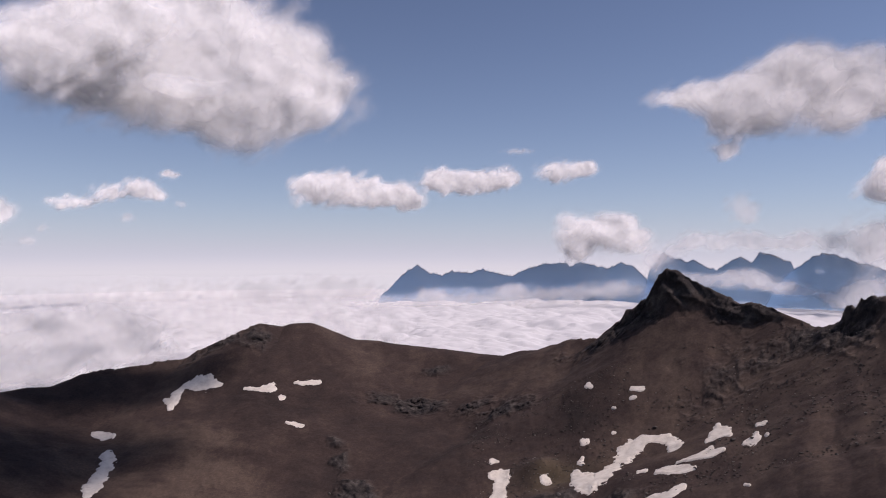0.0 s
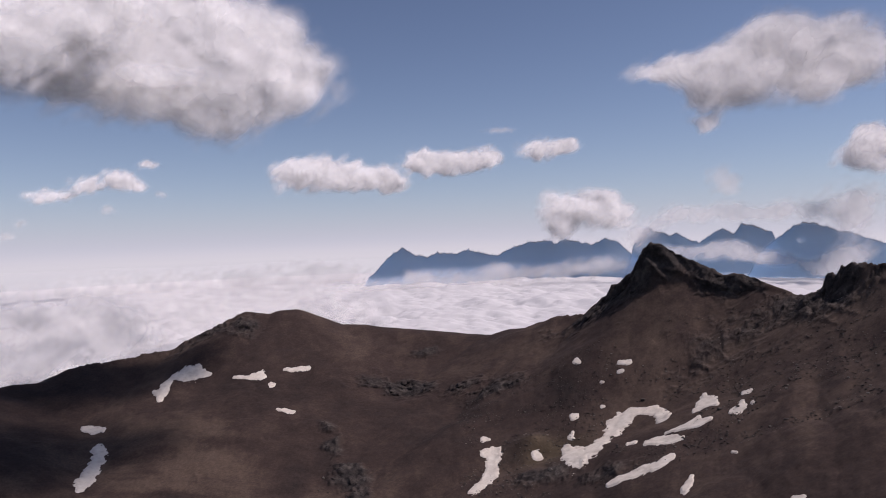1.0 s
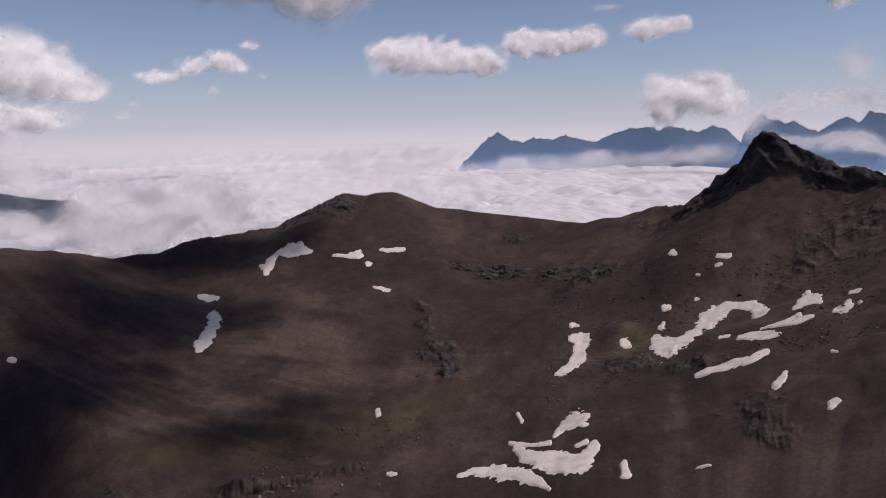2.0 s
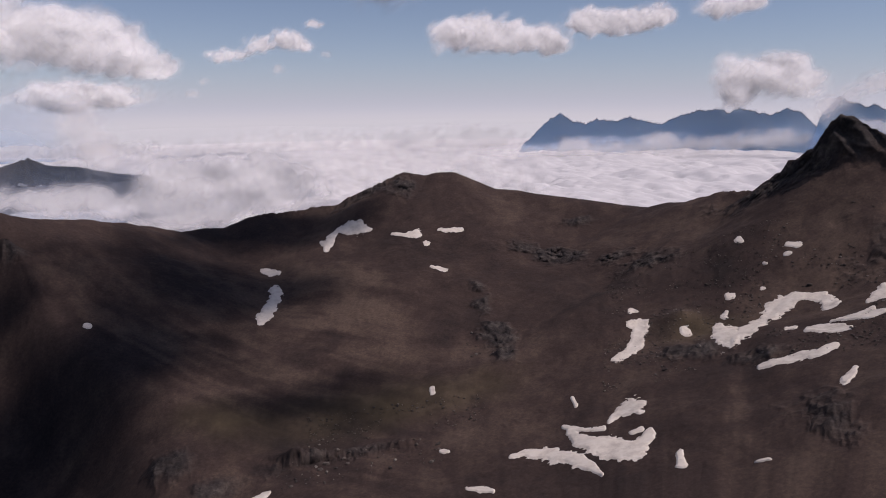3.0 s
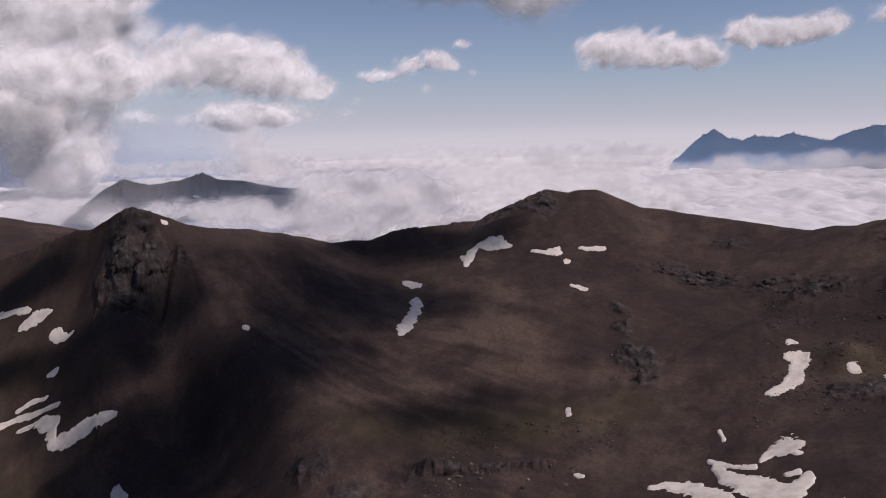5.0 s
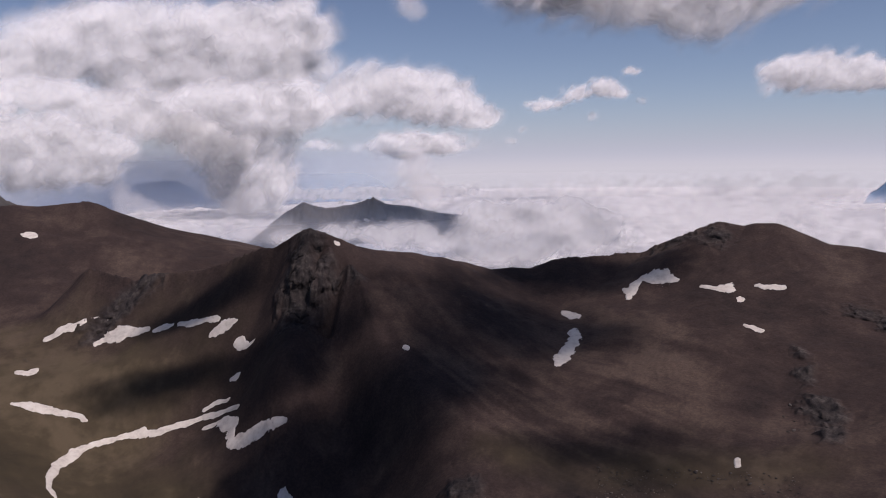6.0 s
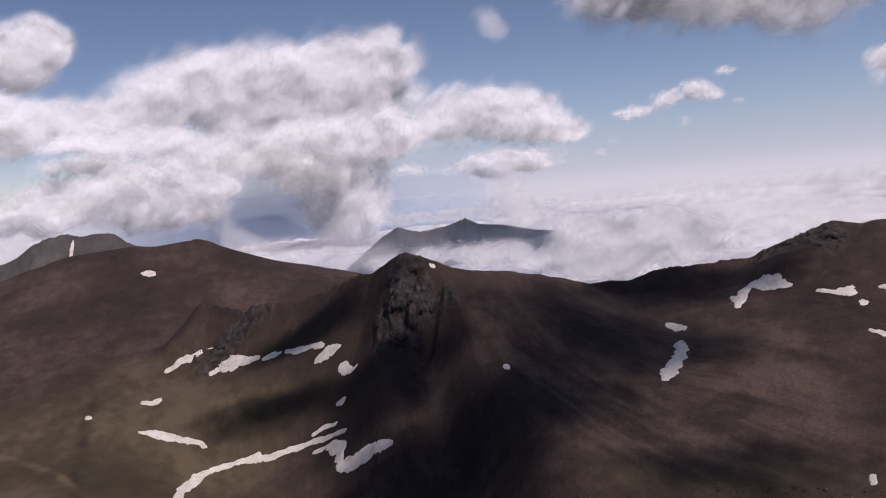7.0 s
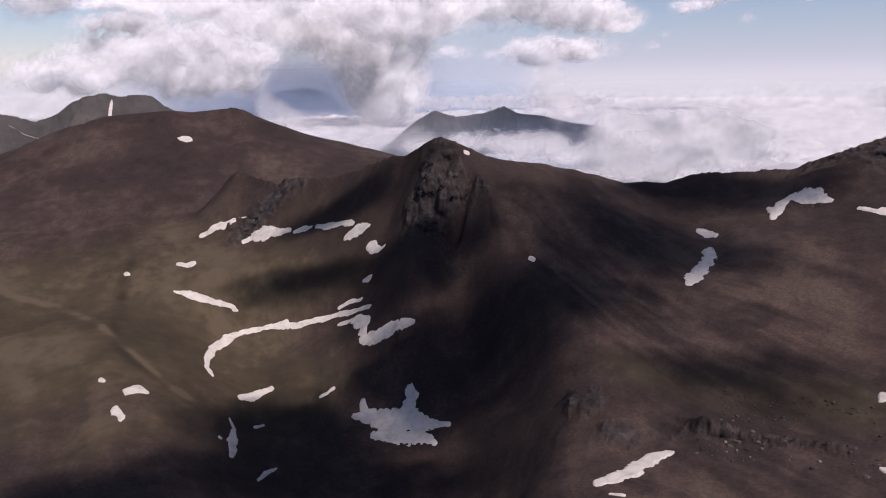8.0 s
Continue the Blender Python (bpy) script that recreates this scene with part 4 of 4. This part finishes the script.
cloud(2000, [(-22.73, 14.31, 8.42, 3.64), (-26.88, 12.3, 5.25, 2.83), (-17.07, 12.23, 7.96, 3.39), (-11.2, 12.5, 4.11, 2.58), (-17.05, 9.65, 4.01, 2.17), (-13.51, 14.53, 4.06, 2.93), (-21.89, 18.35, 9.27, 3.48)],
      300, "large white cumulus with a grey underside in blue sky")
cloud(1850, [(-28.47, 15.31, 4.34, 2.68), (-24.35, 17.01, 3.88, 2.34), (-30.6, 13.11, 3.12, 2.29), (-19.93, 12.6, 3.72, 1.26)],
      307, "grey shaded underside of a large cumulus")
cloud(1500, [(26.71, 11.99, 4.48, 2.6), (22.85, 11.53, 3.18, 1.86), (18.77, 11.84, 2.52, 1.06), (29.97, 10.86, 2.81, 2.34), (27.45, 13.5, 2.21, 1.37), (22.85, 9.45, 1.99, 1.47), (32.7, 11.32, 2.32, 2.27), (22.45, 7.7, 1.4, 0.59)],
      314, "white cumulus with a ragged tail")
cloud(1640, [(-8.55, 5.36, 2.29, 1.47), (-11.05, 4.86, 1.58, 1.28), (-6.71, 4.46, 2.77, 1.15), (-3.92, 4.71, 2.1, 1.16), (-2.53, 3.88, 1.17, 0.7)],
      321, "low strip of small bright cumulus")
cloud(1580, [(-0.66, 5.88, 1.31, 1.02), (0.75, 5.42, 2.1, 0.93), (3.55, 5.64, 2.1, 1.02), (5.41, 6.09, 1.02, 0.83)],
      328, "small bright cumulus puffs in a row")
cloud(1540, [(9.32, 6.35, 1.91, 1.0), (11.59, 6.67, 1.12, 0.63)],
      335, "small faint cumulus puff")
cloud(3900, [(6.2, 8.09, 1.48, 0.27)],
      342, "thin streak of white cloud", MIST, sheets=4)
cloud(3900, [(-28.47, 3.46, 1.45, 0.66), (-25.88, 4.13, 1.14, 0.75), (-23.76, 4.84, 1.25, 0.77), (-22.57, 4.15, 1.0, 0.52), (-21.57, 5.78, 0.81, 0.43)],
      349, "chain of small torn white clouds")
cloud(3450, [(-24.54, 2.39, 0.7, 0.47), (-20.76, 3.55, 0.7, 0.39), (-30.07, 1.55, 0.49, 0.36), (-30.94, 0.61, 0.62, 0.36)],
      356, "tiny torn cloud scraps", MIST, sheets=4)
cloud(4050, [(10.68, 1.43, 1.72, 1.65), (13.15, 1.65, 2.0, 1.27), (14.91, 0.96, 1.97, 1.36), (10.91, -0.18, 1.13, 1.15)],
      363, "grey-white cloud puff over the far range")
cloud(3900, [(23.25, 3.48, 1.34, 1.03), (23.64, 2.41, 0.98, 0.86)],
      370, "small pale cloud puff", MIST, sheets=4)
cloud(3700, [(31.69, 4.42, 1.52, 0.87), (32.7, 5.54, 0.99, 0.98), (33.68, 4.71, 1.62, 1.55)],
      377, "pale cloud scrap at the edge of a bank")
cloud(3600, [(20.02, 0.71, 2.07, 0.88), (17.07, -0.84, 1.92, 1.34), (23.64, 0.69, 2.36, 0.94), (27.45, 0.67, 2.58, 0.91), (31.69, 0.84, 2.37, 1.99), (20.02, -2.37, 2.89, 0.61), (24.03, -2.3, 2.73, 0.77), (28.9, -3.23, 2.87, 0.82), (26.33, -2.68, 1.5, 0.59), (31.69, -2.74, 1.69, 1.59)],
      384, "pale cloud bank among far peaks", FOG, sheets=5)
cloud(3700, [(-52.0, 9.15, 5.79, 3.05), (-48.36, 9.48, 2.73, 2.41), (-55.59, 8.36, 4.79, 2.81), (-61.52, 8.43, 3.69, 2.73), (-66.01, 7.19, 3.09, 2.47), (-70.22, 5.98, 3.25, 2.0), (-73.68, 6.37, 3.37, 2.12), (-57.15, 4.9, 6.46, 2.64), (-50.43, 5.55, 4.97, 2.69), (-76.95, 5.96, 2.81, 2.24)],
      391, "towering white cumulus with a billowing top")
cloud(3350, [(-61.49, 3.5, 5.37, 1.82), (-56.47, 2.2, 5.23, 2.15), (-66.99, 4.63, 4.2, 1.33), (-71.41, 4.71, 3.18, 1.12), (-53.3, -0.23, 3.37, 2.74), (-52.38, -3.5, 2.72, 2.53)],
      398, "grey shaded underside of a towering cumulus")
cloud(3050, [(-51.01, 3.54, 4.97, 2.17), (-55.89, 4.19, 3.06, 1.42), (-47.58, 3.62, 2.76, 2.05), (-50.15, -0.86, 2.06, 2.53), (-51.02, -3.59, 1.6, 1.85)],
      405, "bright lit lobe on a towering cumulus")
cloud(4250, [(-41.24, 5.13, 3.23, 2.27), (-38.03, 4.49, 3.68, 2.36), (-35.32, 3.42, 2.28, 1.59), (-33.08, 2.6, 1.72, 0.82), (-44.99, 4.41, 2.31, 2.05)],
      412, "bright cumulus lobe beside a towering cloud")
cloud(4050, [(-37.75, 0.57, 4.61, 0.92), (-40.08, 0.46, 2.79, 1.16), (-46.6, 0.57, 1.85, 0.69)],
      419, "flat trailing shred of cloud")
cloud(2400, [(-72.86, 11.71, 2.04, 1.87), (-71.87, 11.39, 1.56, 1.32), (-74.04, 9.78, 1.99, 1.5), (-75.89, 10.79, 1.91, 2.19)],
      426, "grey-white lobe of a large cloud")
cloud(2900, [(-68.38, 1.64, 2.63, 1.5), (-64.92, 1.26, 2.77, 1.62), (-61.72, 0.58, 2.28, 1.4), (-67.83, -0.92, 2.47, 1.89), (-71.05, 0.53, 3.22, 1.43), (-74.29, -0.68, 2.35, 1.19), (-63.5, -1.2, 1.83, 1.3), (-76.87, -0.12, 2.53, 1.53)],
      433, "bank of pale grey cumulus behind the hills")
cloud(2500, [(-45.27, 15.15, 2.72, 0.58), (-39.29, 11.68, 1.37, 1.29), (-38.64, 10.99, 0.91, 0.95)],
      440, "small torn wisps of cloud", MIST, sheets=4)
cloud(1640, [(-39.26, -1.91, 1.86, 1.86), (-37.93, -3.37, 1.4, 1.86), (-38.73, -0.54, 1.16, 0.93)],
      447, "column of mist rising from a mountain", MIST, sheets=5)
cloud(1600, [(-44.2, -6.4, 3.4, 0.9), (-48.5, -7.0, 3.0, 0.9), (-37.17, -7.14, 4.19, 1.39), (-32.48, -5.46, 2.73, 2.07), (-30.71, -6.9, 3.16, 2.29), (-26.68, -5.65, 3.91, 2.02), (-24.56, -7.04, 3.84, 2.0), (-32.6, -8.68, 5.48, 1.6), (-40.92, -6.97, 2.82, 0.93)],
      454, "bank of white mist rising from the valley", FOG, sheets=5)
cloud(1850, [(-19.56, -4.93, 5.97, 2.37), (-12.77, -5.44, 5.33, 2.03), (-8.04, -6.62, 4.82, 1.93)],
      461, "thin mist over the sea of clouds", MIST, sheets=4)
cloud(2950, [(-58.69, -4.43, 2.81, 0.81), (-55.69, -5.57, 2.22, 1.27), (-60.77, -3.6, 1.48, 0.71), (-61.95, -2.4, 1.24, 1.1)],
      468, "thin mist before a faint mountain", MIST, sheets=4)
cloud(1680, [(-52.93, -4.85, 3.62, 2.75), (-49.35, -6.48, 1.85, 1.62)],
      475, "mist in a mountain gap", MIST, sheets=4)
cloud(3600, [(-2.99, -4.61, 4.19, 0.74), (3.09, -4.14, 5.12, 0.79), (9.09, -3.55, 4.55, 0.69), (14.03, -3.12, 3.52, 0.77), (-1.12, -3.68, 1.03, 0.75), (5.64, -3.3, 1.02, 0.65), (-7.63, -4.8, 3.67, 0.64)],
      482, "low fog lapping the far mountain feet", MIST, sheets=5)
cloud(4150, [(-46.42, -4.33, 4.65, 0.84), (-51.08, -4.51, 4.12, 1.02), (-33.34, -4.05, 5.92, 1.29), (-23.63, -3.51, 6.28, 1.24), (-13.83, -3.18, 5.78, 1.15), (-8.04, -3.14, 3.83, 0.96)],
      489, "long white fog bank on the horizon", MIST, sheets=4)
cloud(3300, [(-78.11, -2.34, 4.74, 1.07), (-82.06, -2.51, 3.72, 1.1), (-73.91, -2.75, 3.67, 0.88)],
      496, "pale fog bank behind the hills", MIST, sheets=4)
cloud(3500, [(-70.47, 3.16, 3.97, 0.89), (-65.27, 1.92, 3.55, 0.94), (-72.74, 1.42, 3.11, 0.8)],
      503, "grey shaded base of a low cumulus bank")
cloud(3450, [(-49.15, -3.33, 2.77, 0.74), (-44.49, -3.36, 3.27, 0.79), (-39.81, -3.47, 3.73, 0.75), (-35.61, -3.39, 2.77, 0.74), (-56.98, -5.01, 2.63, 0.72), (-59.98, -4.42, 2.13, 0.62)],
      510, "low white fog before the far cloud sea", FOG, sheets=4)
cloud(3950, [(-2.99, -4.14, 2.8, 0.59), (0.28, -3.78, 1.87, 0.75), (3.09, -3.59, 3.73, 0.67), (6.8, -3.29, 1.84, 0.82), (10.0, -3.08, 3.17, 0.66), (14.03, -2.67, 2.64, 0.86), (-6.71, -4.58, 2.77, 0.59)],
      517, "torn fog at the feet of the far range", FOG, sheets=7)


def overhead(bearing, dist, across, deep, turn, seed, most=1.0):
    """An unseen flat cumulus added high overhead; its shadow falls on the slope at that bearing and distance."""
    p = polar(bearing, dist)
    p.z = float(ground_height(p.x, p.y)[0])
    rise = 850.0 / math.tan(radians(SUN_HEIGHT))
    c = p + polar(SUN_BEARING, rise, 850)
    n = 90
    u, v = np.meshgrid(np.linspace(-1.5, 1.5, n), np.linspace(-1.5, 1.5, n), indexing="xy")
    field = 1.0 - np.hypot(u, v) + 0.42 * fbm(u * 2.2, v * 2.2, seed, 5, 0.55)
    cover = most * smoothstep(-0.1, 1.0, field + 0.2 * fbm(u * 3, v * 3, seed + 9, 4, 0.6))
    a = radians(-bearing + turn)
    x, y = u * across * math.cos(a) - v * deep * math.sin(a), u * across * math.sin(a) + v * deep * math.cos(a)
    up = 0.3 * min(across, deep) * np.sqrt(np.clip(field, 0, None)) * (1 + 0.5 * fbm(u * 4, v * 4, seed + 5, 4))
    i = np.arange(n * n).reshape(n, n)
    quads = np.stack([i[:-1, :-1], i[:-1, 1:], i[1:, 1:], i[1:, :-1]], -1).reshape(-1, 4)
    quads = quads[(cover > 0.004).ravel()[quads].any(axis=1)]
    top = None
    for part_name, k in (("cloud", -0.25), ("crown", 1.0)):
        verts = np.stack([c.x + x, c.y + y, c.z + k * up], -1).reshape(-1, 3)
        mesh, used = quads_mesh(part_name, verts, quads if k > 0 else quads[:, ::-1])
        layer(mesh, "cover", cover.ravel()[used])
        mesh.materials.append(SHADE_CLOUD)
        ob = new(part_name, mesh)
        ob.parent = top
        top = top or ob
    return tagged(top, "unseen cumulus added overhead to shade the slopes", "cloud", "clouds overhead")


# clouds added out of view, each placed to darken one stretch of slope
overhead(-31, 800, 225, 195, 0, 901, 0.88)
overhead(-26, 975, 185, 110, 0, 908, 0.85)
overhead(-37, 650, 150, 100, 0, 909, 0.8)
overhead(-25, 560, 150, 75, 0, 910, 0.6)
overhead(-48.5, 750, 100, 95, 0, 906, 0.95)
overhead(-55, 890, 120, 60, 0, 911, 0.75)
overhead(-47.5, 635, 130, 120, 0, 907, 0.95)
overhead(-60, 545, 210, 150, 0, 902, 1.0)
overhead(-62, 630, 110, 70, 0, 912, 0.9)
overhead(-77, 450, 200, 100, 0, 903, 0.85)
overhead(-60, 840, 120, 45, 0, 904, 0.75)


def haze(bearing0, bearing1, dist, low, high, mat, label, fade=0.0, ends=10, before=None):
    """A tinted sheet painted as hazy air: thick low down, fading out upwards and to its ends."""
    b, e = np.linspace(bearing0, bearing1, 400 if before else 120), np.linspace(low - 1.5, high, 60)
    bb, ee = np.meshgrid(b, e, indexing="xy")
    cover = (np.exp(-np.maximum(ee - low, 0) / fade) * smoothstep(high, high - 4, ee) if fade else smoothstep(high, low, ee)) * smoothstep(bearing0, bearing0 + ends, bb) * smoothstep(bearing1, bearing1 - 8, bb)
    # the tint stops at the crest, so haze is laid over the mountain alone
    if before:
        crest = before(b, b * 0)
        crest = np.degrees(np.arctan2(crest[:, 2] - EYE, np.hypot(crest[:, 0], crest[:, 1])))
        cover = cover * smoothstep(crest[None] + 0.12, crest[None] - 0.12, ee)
    a = np.radians(bb)
    verts = np.stack([dist * np.sin(a), dist * np.cos(a), EYE + dist * np.tan(np.radians(ee))], -1).reshape(-1, 3)
    mesh, used = grid_mesh("haze", verts, 60, len(b))
    layer(mesh, "cover", cover.ravel()[used])
    mesh.materials.append(mat)
    return tagged(new("haze", mesh), label, "haze", kind="structure")


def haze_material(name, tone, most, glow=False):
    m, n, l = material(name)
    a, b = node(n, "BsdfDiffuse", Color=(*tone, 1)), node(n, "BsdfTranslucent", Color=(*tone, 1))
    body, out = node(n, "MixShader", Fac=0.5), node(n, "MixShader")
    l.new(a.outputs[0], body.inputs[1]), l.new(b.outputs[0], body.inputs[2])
    # with glow the sheet emits its tint in place of scattered sunlight
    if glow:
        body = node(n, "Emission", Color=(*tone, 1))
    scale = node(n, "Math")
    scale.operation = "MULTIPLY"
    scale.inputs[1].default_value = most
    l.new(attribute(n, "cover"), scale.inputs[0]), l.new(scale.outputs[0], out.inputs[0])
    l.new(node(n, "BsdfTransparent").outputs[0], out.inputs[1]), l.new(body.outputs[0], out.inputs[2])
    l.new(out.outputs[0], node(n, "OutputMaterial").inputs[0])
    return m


GREY_HAZE_TINT = haze_material("grey_haze_tint", (0.50, 0.58, 0.71), 0.6)
BLUE_HAZE_TINT = haze_material("blue_haze_tint", (0.37, 0.60, 0.88), 0.66)
# blue-tinted sheets stand in for the haze that veils distant rock
haze(-6.2, 27, 3890, -3.0, 3.5, BLUE_HAZE_TINT, "thin blue sheet painted as haze before the far mountains", ends=0.5, before=FAR)
haze(15.6, 40, 3885, -3.0, 3.5, BLUE_HAZE_TINT, "thin blue sheet painted as haze before rocky peaks", ends=0.5, before=PEAKS)
haze(24.4, 48, 3740, -3.0, 3.5, BLUE_HAZE_TINT, "thin blue sheet painted as haze before a dark peak", ends=0.5, before=DARK)
# haze painted as grey-blue sheets, doubled before the faint mountain to pale it
haze(-62, -24, 1880, -9.0, -1.5, GREY_HAZE_TINT, "thin grey-blue sheet painted as haze before the misty mountain")
haze(-74, -44, 3850, -4.0, 3.0, GREY_HAZE_TINT, "pale sheet painted as haze before a faint mountain")
haze(-76, -46, 3800, -3.0, 3.0, GREY_HAZE_TINT, "pale sheet painted as haze before a faint mountain")
haze(-72, -36, 3950, -6.0, 3.0, BLUE_HAZE_TINT, "thin blue sheet painted as haze before a faint mountain")
# horizon brightness painted by sheets that emit, though no source is there
PALE_GLOW = haze_material("pale_sky_glow", (0.33, 0.53, 0.80), 0.95, True)
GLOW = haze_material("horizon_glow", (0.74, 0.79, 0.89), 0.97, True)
haze(-82, 60, 4975, -2.6, 24.0, PALE_GLOW, "glowing sheet painted as pale blue air low in the sky", 6.0, 45)
SOFT_GLOW = haze_material("soft_horizon_glow", (0.82, 0.86, 0.92), 0.95, True)
haze(-110, 60, 4395, -1.7, 6.0, SOFT_GLOW, "glowing sheet painted as pale haze over the far cloud edge", 1.0)
haze(-110, 60, 4960, -1.3, 12.0, GLOW, "glowing sheet painted as white haze along the horizon", 1.9)
